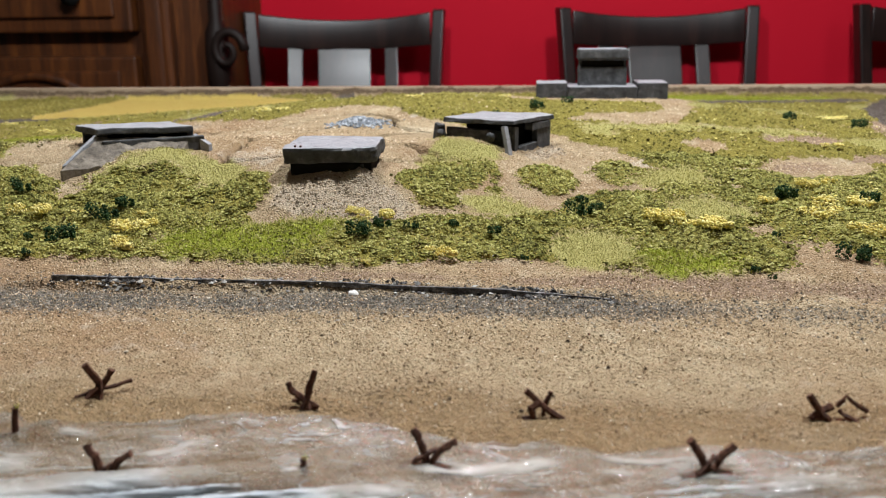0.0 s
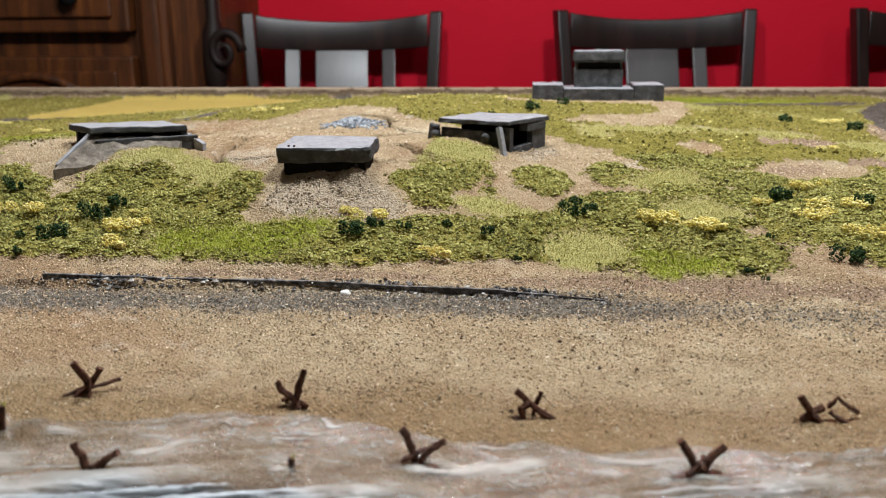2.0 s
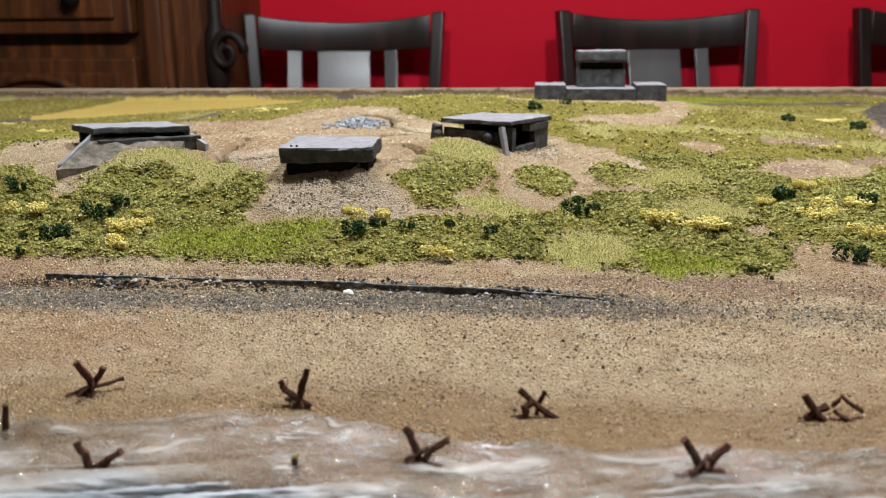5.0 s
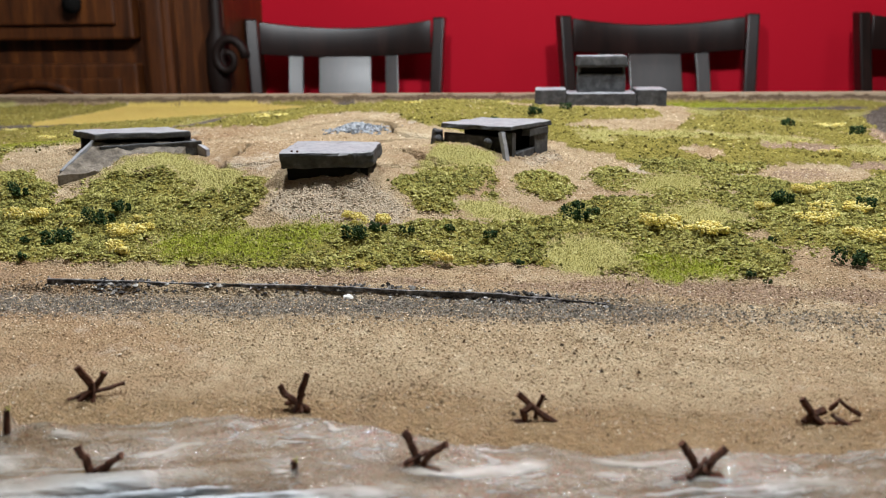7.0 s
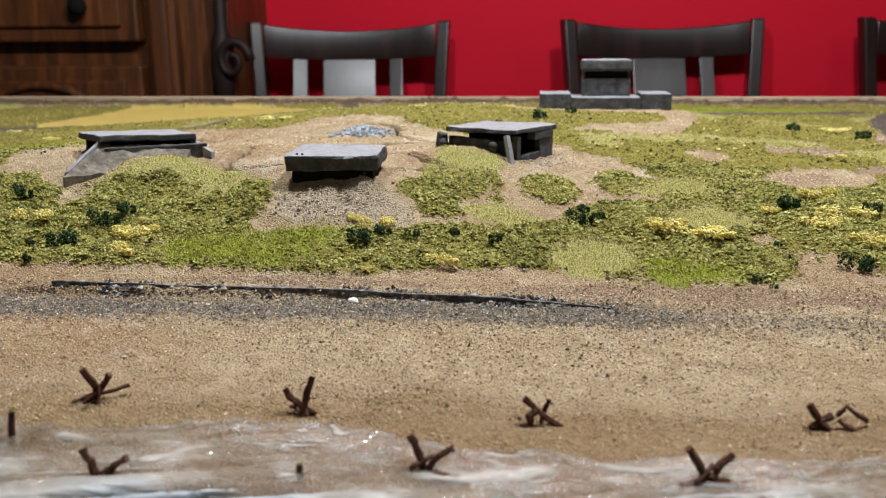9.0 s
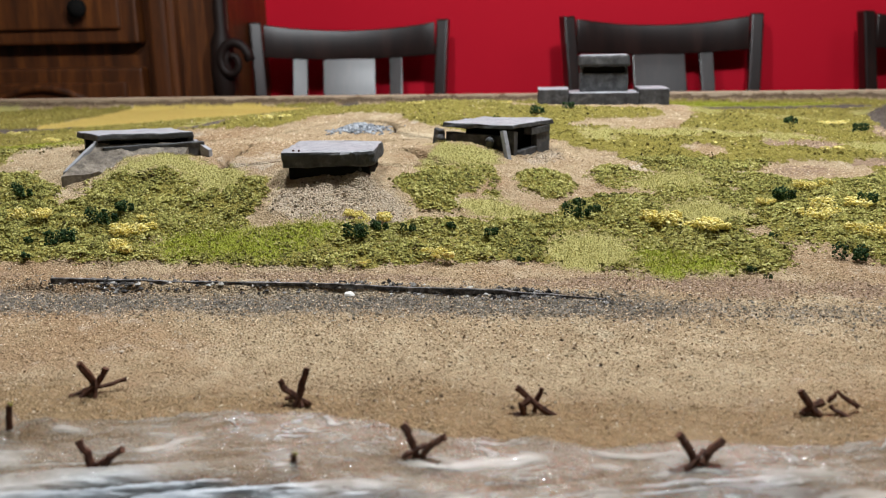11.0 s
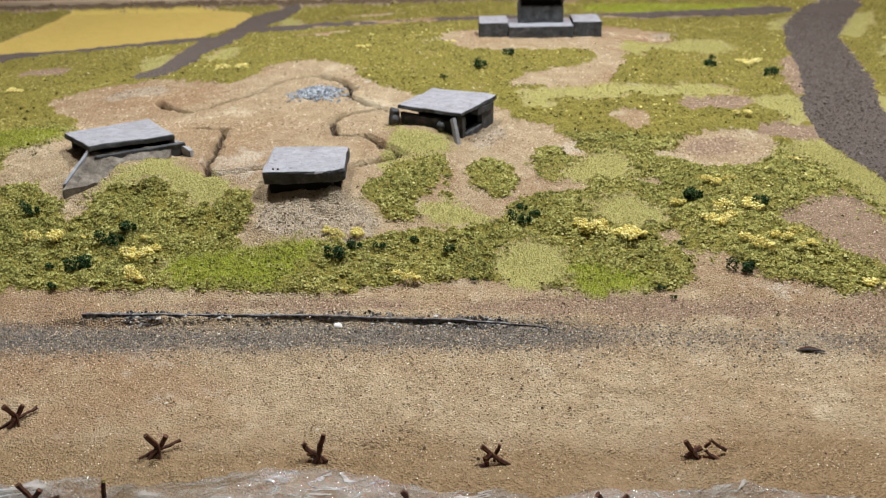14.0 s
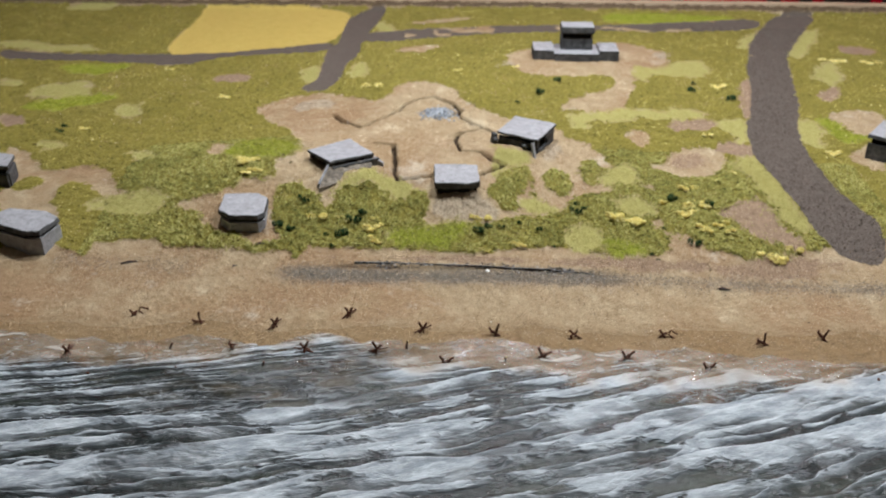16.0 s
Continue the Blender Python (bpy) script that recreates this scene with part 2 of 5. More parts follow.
patch("sand", (-0.301, 0.455), (-0.273, 0.477), (-0.242, 0.491), (-0.207, 0.497), (-0.179, 0.472), (-0.145, 0.454), (-0.126, 0.465), (-0.120, 0.504), (-0.092, 0.518), (-0.054, 0.501), (-0.032, 0.450), (-0.007, 0.423), (0.016, 0.411), (0.039, 0.385), (0.041, 0.307), (0.048, 0.182), (0.028, 0.182), (0.025, 0.170), (0.009, 0.167), (-0.009, 0.163), (-0.022, 0.159), (-0.042, 0.160), (-0.057, 0.153), (-0.066, 0.146), (-0.074, 0.149), (-0.068, 0.164), (-0.065, 0.183), (-0.071, 0.195), (-0.088, 0.203), (-0.117, 0.215), (-0.145, 0.218), (-0.165, 0.205), (-0.164, 0.183), (-0.172, 0.185), (-0.188, 0.204), (-0.202, 0.210), (-0.216, 0.208), (-0.236, 0.207), (-0.262, 0.212), (-0.266, 0.222), (-0.241, 0.220), (-0.224, 0.229), (-0.239, 0.246), (-0.211, 0.272), (-0.214, 0.301), (-0.236, 0.363), (-0.257, 0.397), (-0.282, 0.421))
patch("sand", (0.034, 0.379), (0.077, 0.388), (0.092, 0.354), (0.110, 0.346), (0.128, 0.321), (0.139, 0.297), (0.130, 0.286), (0.114, 0.301), (0.103, 0.298), (0.097, 0.269), (0.102, 0.245), (0.130, 0.247), (0.134, 0.234), (0.109, 0.228), (0.087, 0.219), (0.074, 0.198), (0.066, 0.183), (0.046, 0.181))
patch("sand", (0.170, 0.304), (0.195, 0.300), (0.205, 0.323), (0.226, 0.348), (0.250, 0.357), (0.272, 0.351), (0.275, 0.328), (0.262, 0.295), (0.248, 0.274), (0.210, 0.272), (0.188, 0.283))
patch("sand", (0.165, 0.373), (0.179, 0.392), (0.190, 0.383), (0.191, 0.360), (0.178, 0.345), (0.167, 0.352))
patch("sand", (0.020, 0.614), (0.062, 0.697), (0.209, 0.779), (0.251, 0.742), (0.287, 0.715), (0.247, 0.609), (0.200, 0.565), (0.201, 0.532), (0.175, 0.459), (0.163, 0.435), (0.122, 0.428), (0.087, 0.431), (0.096, 0.453), (0.160, 0.506), (0.177, 0.544), (0.159, 0.559), (0.096, 0.540), (0.045, 0.548))
patch("sand", (0.164, 0.180), (0.172, 0.188), (0.174, 0.173), (0.180, 0.157), (0.204, 0.148), (0.205, 0.122), (0.171, 0.102), (0.164, 0.112), (0.174, 0.142), (0.173, 0.161))
patch("sand", (0.156, 0.248), (0.174, 0.251), (0.170, 0.239))
patch("sand", (-0.588, 0.348), (-0.562, 0.352), (-0.522, 0.308), (-0.503, 0.273), (-0.489, 0.278), (-0.458, 0.283), (-0.426, 0.267), (-0.395, 0.223), (-0.385, 0.202), (-0.417, 0.205), (-0.442, 0.240), (-0.467, 0.240), (-0.470, 0.216), (-0.456, 0.188), (-0.439, 0.166), (-0.440, 0.147), (-0.424, 0.098), (-0.473, 0.096))
patch("sand", (-0.319, 0.289), (-0.317, 0.330), (-0.287, 0.303), (-0.288, 0.280), (-0.305, 0.272))
patch("sand", (-0.332, 0.184), (-0.294, 0.200), (-0.281, 0.208), (-0.238, 0.217), (-0.223, 0.237), (-0.209, 0.226), (-0.222, 0.196), (-0.222, 0.176), (-0.212, 0.148), (-0.202, 0.122), (-0.239, 0.127), (-0.273, 0.144), (-0.295, 0.153), (-0.296, 0.170))
patch("sand", (-0.384, 0.125), (-0.337, 0.138), (-0.320, 0.117), (-0.367, 0.106))
patch("sand", (0.417, 0.354), (0.461, 0.399), (0.484, 0.391), (0.458, 0.324), (0.441, 0.328))
patch("sand", (0.435, 0.489), (0.480, 0.511), (0.530, 0.508), (0.499, 0.430), (0.456, 0.424), (0.455, 0.461))
patch("sand", (-0.147, 0.674), (-0.103, 0.715), (-0.055, 0.702), (-0.096, 0.658))
patch("sand", (-0.149, 0.867), (-0.074, 0.920), (0.004, 0.927), (-0.073, 0.881))
patch("soil", (0.201, 0.311), (0.219, 0.335), (0.247, 0.344), (0.250, 0.317), (0.232, 0.296), (0.207, 0.295))
patch("soil", (0.229, 0.191), (0.253, 0.207), (0.273, 0.225), (0.287, 0.232), (0.289, 0.203), (0.292, 0.178), (0.300, 0.162), (0.316, 0.157), (0.304, 0.126), (0.294, 0.135), (0.289, 0.149), (0.267, 0.145), (0.261, 0.159), (0.249, 0.176))
patch("soil", (0.346, 0.555), (0.377, 0.632), (0.375, 0.586), (0.355, 0.502), (0.337, 0.456), (0.323, 0.453))
patch("soil", (0.219, 0.416), (0.241, 0.428), (0.278, 0.435), (0.287, 0.411), (0.260, 0.401), (0.229, 0.391))
patch("soil", (0.284, 0.381), (0.319, 0.373), (0.315, 0.346), (0.283, 0.342), (0.267, 0.349))
patch("soil", (-0.642, 0.467), (-0.608, 0.457), (-0.589, 0.424), (-0.620, 0.419))
patch("soil", (0.450, 0.558), (0.500, 0.611), (0.492, 0.566), (0.456, 0.528))
patch("soil", (0.560, 0.809), (0.618, 0.797), (0.611, 0.753), (0.562, 0.765))
patch("soil", (-0.396, 0.593), (-0.341, 0.602), (-0.328, 0.562), (-0.372, 0.565))
patch("rubble", (-0.256, 0.452), (-0.233, 0.480), (-0.197, 0.471), (-0.196, 0.446), (-0.227, 0.445), (-0.239, 0.432))
patch("rubble", (0.010, 0.583), (0.032, 0.614), (0.039, 0.585), (0.022, 0.566))
patch("rubble", (0.087, 0.431), (0.108, 0.439), (0.112, 0.426), (0.092, 0.418))
patch("rubble", (0.255, 0.722), (0.290, 0.733), (0.274, 0.683), (0.255, 0.686))
patch("rubble", (-0.062, 0.187), (-0.041, 0.191), (-0.019, 0.199), (-0.004, 0.188), (0.008, 0.181), (0.005, 0.167), (-0.023, 0.162), (-0.045, 0.165), (-0.061, 0.169))
patch("rubble", (0.058, 0.297), (0.076, 0.351), (0.087, 0.332), (0.071, 0.296))
patch("turf", (-0.005, 0.207), (0.004, 0.226), (0.010, 0.257), (0.021, 0.277), (0.037, 0.284), (0.044, 0.269), (0.042, 0.252), (0.037, 0.234), (0.032, 0.221), (0.026, 0.210), (0.030, 0.191), (0.024, 0.182), (0.011, 0.184), (0.005, 0.196), (-0.003, 0.199))
patch("turf", (0.056, 0.258), (0.069, 0.277), (0.081, 0.271), (0.089, 0.251), (0.086, 0.230), (0.074, 0.220), (0.066, 0.229), (0.058, 0.242))
patch("turf", (-0.530, 0.238), (-0.517, 0.260), (-0.499, 0.262), (-0.489, 0.239), (-0.506, 0.227))
patch("pale", (-0.167, 0.205), (-0.157, 0.218), (-0.140, 0.231), (-0.127, 0.240), (-0.108, 0.227), (-0.087, 0.219), (-0.074, 0.209), (-0.069, 0.200), (-0.086, 0.195), (-0.096, 0.189), (-0.102, 0.189), (-0.103, 0.201), (-0.124, 0.213), (-0.143, 0.209), (-0.153, 0.202), (-0.162, 0.196))
patch("pale", (0.004, 0.316), (0.020, 0.302), (0.039, 0.301), (0.046, 0.289), (0.035, 0.280), (0.021, 0.277), (0.010, 0.257), (0.003, 0.239), (0.003, 0.268), (0.010, 0.283), (0.003, 0.293))
patch("pale", (0.029, 0.207), (0.043, 0.217), (0.055, 0.209), (0.066, 0.200), (0.064, 0.190), (0.048, 0.186), (0.035, 0.186))
patch("pale", (0.073, 0.165), (0.088, 0.176), (0.102, 0.174), (0.112, 0.162), (0.112, 0.137), (0.111, 0.125), (0.096, 0.123), (0.069, 0.129), (0.068, 0.142))
patch("pale", (0.130, 0.219), (0.144, 0.226), (0.163, 0.222), (0.175, 0.206), (0.175, 0.193), (0.158, 0.190), (0.136, 0.193))
patch("pale", (0.131, 0.281), (0.146, 0.302), (0.158, 0.293), (0.163, 0.268), (0.151, 0.250), (0.130, 0.247), (0.121, 0.254))
patch("pale", (0.272, 0.310), (0.286, 0.337), (0.306, 0.345), (0.319, 0.329), (0.323, 0.301), (0.323, 0.266), (0.323, 0.235), (0.322, 0.202), (0.328, 0.190), (0.318, 0.164), (0.306, 0.168), (0.296, 0.179), (0.293, 0.204), (0.291, 0.232), (0.288, 0.254), (0.291, 0.282), (0.284, 0.299))
patch("pale", (0.287, 0.432), (0.305, 0.445), (0.328, 0.446), (0.320, 0.409), (0.320, 0.385), (0.300, 0.372), (0.299, 0.394), (0.288, 0.405))
patch("pale", (0.094, 0.411), (0.109, 0.412), (0.142, 0.431), (0.175, 0.452), (0.220, 0.447), (0.249, 0.469), (0.281, 0.460), (0.276, 0.437), (0.241, 0.428), (0.205, 0.420), (0.183, 0.421), (0.155, 0.406), (0.130, 0.403), (0.119, 0.378), (0.100, 0.382))
patch("pale", (0.206, 0.610), (0.241, 0.605), (0.285, 0.676), (0.331, 0.694), (0.318, 0.605), (0.270, 0.573), (0.239, 0.592), (0.214, 0.544), (0.196, 0.556))
patch("pale", (0.409, 0.801), (0.449, 0.868), (0.474, 0.878), (0.450, 0.834), (0.414, 0.770), (0.392, 0.767))
patch("pale", (0.464, 0.737), (0.500, 0.822), (0.534, 0.881), (0.578, 0.899), (0.528, 0.804), (0.487, 0.726))
patch("pale", (0.472, 0.650), (0.528, 0.731), (0.532, 0.691), (0.515, 0.626), (0.496, 0.599), (0.478, 0.619))
patch("pale", (0.386, 0.445), (0.406, 0.471), (0.424, 0.459), (0.421, 0.421), (0.404, 0.379), (0.383, 0.382), (0.380, 0.407))
patch("pale", (-0.260, 0.555), (-0.259, 0.600), (-0.243, 0.620), (-0.225, 0.559), (-0.233, 0.536))
patch("pale", (-0.189, 0.546), (-0.193, 0.596), (-0.176, 0.618), (-0.163, 0.572), (-0.170, 0.540))
patch("pale", (-0.188, 0.867), (-0.168, 0.906), (-0.136, 0.787), (-0.169, 0.808))
patch("pale", (-0.641, 0.541), (-0.642, 0.564), (-0.610, 0.575), (-0.583, 0.588), (-0.557, 0.573), (-0.536, 0.506), (-0.579, 0.517), (-0.618, 0.518))
patch("pale", (-0.498, 0.465), (-0.491, 0.499), (-0.462, 0.494), (-0.444, 0.450), (-0.462, 0.436))
patch("pale", (-0.784, 0.777), (-0.726, 0.770), (-0.671, 0.749), (-0.613, 0.751), (-0.608, 0.723), (-0.668, 0.718), (-0.719, 0.732), (-0.768, 0.740))
patch("pale", (-0.754, 0.958), (-0.720, 1.000), (-0.662, 1.000), (-0.666, 0.969), (-0.721, 0.952))
patch("pale", (-0.563, 0.372), (-0.521, 0.371), (-0.504, 0.347), (-0.525, 0.332))
patch("pale", (-0.425, 0.309), (-0.399, 0.323), (-0.366, 0.284), (-0.393, 0.284))
patch("pale", (-0.701, 0.596), (-0.664, 0.587), (-0.653, 0.569), (-0.685, 0.561))
patch("pale", (-0.387, 0.207), (-0.346, 0.213), (-0.336, 0.189), (-0.345, 0.168), (-0.370, 0.173), (-0.422, 0.184), (-0.436, 0.191), (-0.417, 0.205))
patch("green", (-0.104, 0.136), (-0.102, 0.146), (-0.092, 0.152), (-0.074, 0.149), (-0.057, 0.153), (-0.044, 0.160), (-0.023, 0.162), (-0.020, 0.152), (-0.031, 0.142), (-0.040, 0.131), (-0.045, 0.120), (-0.058, 0.121), (-0.086, 0.122), (-0.100, 0.126))
patch("green", (0.113, 0.149), (0.125, 0.149), (0.138, 0.143), (0.155, 0.140), (0.158, 0.130), (0.149, 0.124), (0.136, 0.122), (0.122, 0.118), (0.114, 0.122))
patch("green", (-0.303, 0.300), (-0.289, 0.326), (-0.261, 0.327), (-0.226, 0.326), (-0.208, 0.284), (-0.222, 0.267), (-0.251, 0.265), (-0.270, 0.259), (-0.287, 0.268))
patch("green", (-0.641, 0.662), (-0.560, 0.662), (-0.521, 0.650), (-0.558, 0.609), (-0.613, 0.623))
patch("green", (-0.627, 0.483), (-0.587, 0.517), (-0.552, 0.529), (-0.498, 0.531), (-0.516, 0.494), (-0.583, 0.469))
patch("green", (0.423, 0.474), (0.451, 0.470), (0.449, 0.423), (0.478, 0.427), (0.454, 0.399), (0.428, 0.404))
patch("green", (0.207, 0.966), (0.352, 0.974), (0.465, 0.950), (0.338, 0.905), (0.207, 0.894))
patch("road", (0.468, 0.890), (0.418, 0.781), (0.380, 0.641), (0.366, 0.563), (0.340, 0.474), (0.321, 0.424), (0.314, 0.383), (0.312, 0.333), (0.317, 0.295), (0.321, 0.236), (0.324, 0.196), (0.328, 0.162), (0.339, 0.128), (0.374, 0.107), (0.405, 0.190), (0.391, 0.227), (0.381, 0.278), (0.380, 0.321), (0.380, 0.372), (0.387, 0.431), (0.416, 0.511), (0.436, 0.602), (0.459, 0.710), (0.488, 0.784), (0.542, 0.883), (0.593, 0.980), (0.554, 1.000), (0.515, 0.970))
patch("road", (-0.252, 0.514), (-0.244, 0.538), (-0.231, 0.552), (-0.239, 0.637), (-0.243, 0.718), (-0.228, 0.743), (-0.235, 0.852), (-0.233, 0.929), (-0.199, 0.990), (-0.175, 1.000), (-0.174, 0.931), (-0.188, 0.830), (-0.191, 0.727), (-0.188, 0.656), (-0.203, 0.611), (-0.198, 0.544), (-0.213, 0.508), (-0.234, 0.499))
patch("road", (-0.764, 0.732), (-0.714, 0.720), (-0.620, 0.709), (-0.532, 0.710), (-0.444, 0.711), (-0.359, 0.727), (-0.299, 0.737), (-0.240, 0.761), (-0.231, 0.699), (-0.291, 0.692), (-0.352, 0.695), (-0.395, 0.689), (-0.417, 0.674), (-0.453, 0.649), (-0.545, 0.669), (-0.653, 0.680), (-0.741, 0.682))
patch("road", (-0.201, 0.812), (-0.109, 0.837), (-0.006, 0.861), (0.137, 0.881), (0.234, 0.891), (0.336, 0.922), (0.487, 0.959), (0.465, 0.879), (0.323, 0.857), (0.209, 0.847), (-0.007, 0.795), (-0.105, 0.751), (-0.193, 0.744))
patch("field", (-0.497, 0.718), (-0.501, 0.790), (-0.499, 0.853), (-0.495, 0.920), (-0.505, 0.998), (-0.446, 1.000), (-0.233, 0.976), (-0.232, 0.874), (-0.235, 0.765), (-0.273, 0.734), (-0.335, 0.713), (-0.403, 0.709), (-0.459, 0.697))
TURF_EDGE = [(-0.95, 0.105), (-0.46, 0.105), (-0.432, 0.117), (-0.394, 0.103), (-0.389, 0.125), (-0.336, 0.136), (-0.321, 0.121), (-0.259, 0.116), (-0.230, 0.108), (-0.200, 0.112), (-0.188, 0.103), (-0.180, 0.119), (-0.137, 0.122), (-0.096, 0.120),
             (-0.058, 0.120), (-0.037, 0.117), (-0.017, 0.113), (0.012, 0.124), (0.032, 0.130), (0.069, 0.131), (0.099, 0.124), (0.119, 0.118), (0.149, 0.122), (0.162, 0.123), (0.201, 0.137), (0.223, 0.130), (0.252, 0.116), (0.266, 0.121), (0.275, 0.108), (0.307, 0.135), (0.42, 0.170), (0.60, 0.16), (0.9, 0.15)]
SOIL = [(0.13, 0.108, 0.09, 0.011, -2), (-0.02, 0.107, 0.11, 0.007, 0), (0.27, 0.105, 0.06, 0.02, 10)]
TRENCHES = [[(-0.193, 0.418), (-0.176, 0.391), (-0.153, 0.370)],
            [(-0.153, 0.370), (-0.115, 0.418)],
            [(-0.112, 0.419), (-0.106, 0.440), (-0.089, 0.457), (-0.068, 0.462), (-0.046, 0.441), (-0.035, 0.420), (-0.038, 0.407)],
            [(-0.039, 0.407), (-0.017, 0.380), (0.003, 0.363)],
            [(-0.011, 0.367), (-0.037, 0.351), (-0.040, 0.336), (-0.033, 0.301), (-0.011, 0.297), (0.004, 0.279), (0.016, 0.273), (-0.005, 0.251), (-0.015, 0.236)],
            [(-0.062, 0.225), (-0.077, 0.223), (-0.098, 0.220), (-0.103, 0.233), (-0.104, 0.262), (-0.110, 0.309), (-0.133, 0.314)]]
SEA_WALL = [(-0.131, 0.097), (-0.068, 0.097), (-0.006, 0.0945), (0.057, 0.0915), (0.094, 0.088)]


def hills(x, y):
    return sum(a * np.exp(-(((x - cx) / sx) ** 2) - ((y - cy) / sy) ** 2) for a, cx, cy, sx, sy in HILLS)


def rounded(outline):
    """An outline with its corners cut twice."""
    for _ in range(2):
        nxt = outline[1:] + outline[:1]
        outline = tuple(p for (ax, ay), (bx, by) in zip(outline, nxt) for p in ((0.75 * ax + 0.25 * bx, 0.75 * ay + 0.25 * by), (0.25 * ax + 0.75 * bx, 0.25 * ay + 0.75 * by)))
    return outline


def inside(x, y, outline, reach=0.02):
    """The distance to an outline, positive inside it."""
    out = np.full(x.shape, -reach)
    px, py = [p[0] for p in outline], [p[1] for p in outline]
    near = (x > min(px) - reach) & (x < max(px) + reach) & (y > min(py) - reach) & (y < max(py) + reach)
    u, v = x[near], y[near]
    d, odd = np.full(u.shape, 9.0), np.zeros(u.shape, bool)
    for (ax, ay), (bx, by) in zip(outline, outline[1:] + outline[:1]):
        dx, dy = bx - ax, by - ay
        t = np.clip(((u - ax) * dx + (v - ay) * dy) / (dx * dx + dy * dy + 1e-12), 0, 1)
        d = np.minimum(d, np.hypot(u - ax - t * dx, v - ay - t * dy))
        odd ^= ((ay > v) != (by > v)) & (u < ax + (v - ay) * dx / (dy if abs(dy) > 1e-9 else 1e-9))
    out[near] = np.maximum(np.where(odd, d, -d), -reach)
    return out


def patched(x, y, kind, rag=0.010, soft=0.003, seed=3):
    """How far a place lies in the patches of a kind: 0 to 1, with a ragged edge."""
    ragged = rag * (fbm(x, y, 60, 4, seed) - 0.5) + 0.6 * rag * (fbm(x, y, 260, 2, seed + 1) - 0.5)
    best = np.full(x.shape, -0.02)
    for outline in PATCHES[kind]:
        best = np.maximum(best, inside(x, y, rounded(outline)))
    return step(best + ragged, -soft, soft)


def masks(x, y):
    """What covers the board at each place, each from 0 to 1."""
    big = (fbm(x, y, 14, 4, 1) - 0.5)
    m = {}
    edge_x, edge_y = zip(*TURF_EDGE)
    turf = step(y - np.interp(x, edge_x, edge_y) + 0.012 * (fbm(x, y, 70, 3, 2) - 0.5), -0.003, 0.003)
    bare, over = patched(x, y, "sand", 0.018, 0.0045), patched(x, y, "turf", 0.010, 0.003, 2)
    thin = step(fbm(x, y, 24, 4, 7), 0.58, 0.72)
    road = patched(x, y, "road", 0.006, 0.002, 4)
    m["pale"] = patched(x, y, "pale", 0.022, 0.007, 5) * (1 - road)
    m["green"] = patched(x, y, "green", 0.016, 0.007, 6) * (1 - road)
    m["road"] = road * np.where((y > 0.735) & (x > -0.13) & (x < 0.42), 0.35 + 0.65 * step(fbm(x, y, 30, 3, 2), 0.35, 0.55), 1)
    m["field"] = patched(x, y, "field", 0.006, 0.002, 5) * (1 - road)
    m["soil"] = np.maximum(0.8 * blobs(x, y, SOIL, 1.1, 0.8, 1), patched(x, y, "soil", 0.016, 0.006, 1)) * (1 - road)
    m["rubble"] = patched(x, y, "rubble", 0.012, 0.006, 2)
    m["turf"] = turf * np.maximum(1 - bare, over) * (1 - 0.35 * thin)
    m["turf"] = m["turf"] * (1 - road) * (1 - m["field"]) * (1 - 0.95 * m["soil"]) * (1 - m["pale"]) * (1 - 0.7 * m["green"])
    band = np.exp(-(((y - 0.081 + 0.03 * np.clip(x - 0.1, 0, 1) - 0.015 * step(-x, 0.2, 0.4)) / 0.013) ** 2))
    m["grey"] = np.clip(band * (0.30 + 0.65 * step(x, -0.215, -0.17) * (1 - 0.7 * step(x, 0.08, 0.16))) * (0.6 + 0.8 * fbm(x, y, 30, 3, 3)), 0, 1) * (1 - 0.9 * step(-x, 0.195, 0.215) * step(x, -0.30, -0.27))
    trench = np.zeros_like(x)
    for line in TRENCHES:
        d = along(x, y, line)[0] + 0.003 * (fbm(x, y, 150, 2, 6) - 0.5)
        trench = np.maximum(trench, 1 - step(d, 0.0017, 0.0033))
    m["trench"] = trench
    m["bank"] = step(y + 0.006 * (fbm(x, y, 60, 3, 2) - 0.5), 0.980, 0.988)
    m["soil"] = np.maximum(m["soil"], m["bank"])
    m["turf"] = m["turf"] * (1 - m["bank"]) * (1 - trench)
    m["wet"] = 1 - step(y + 0.03 * big, -0.010, 0.022)
    return m


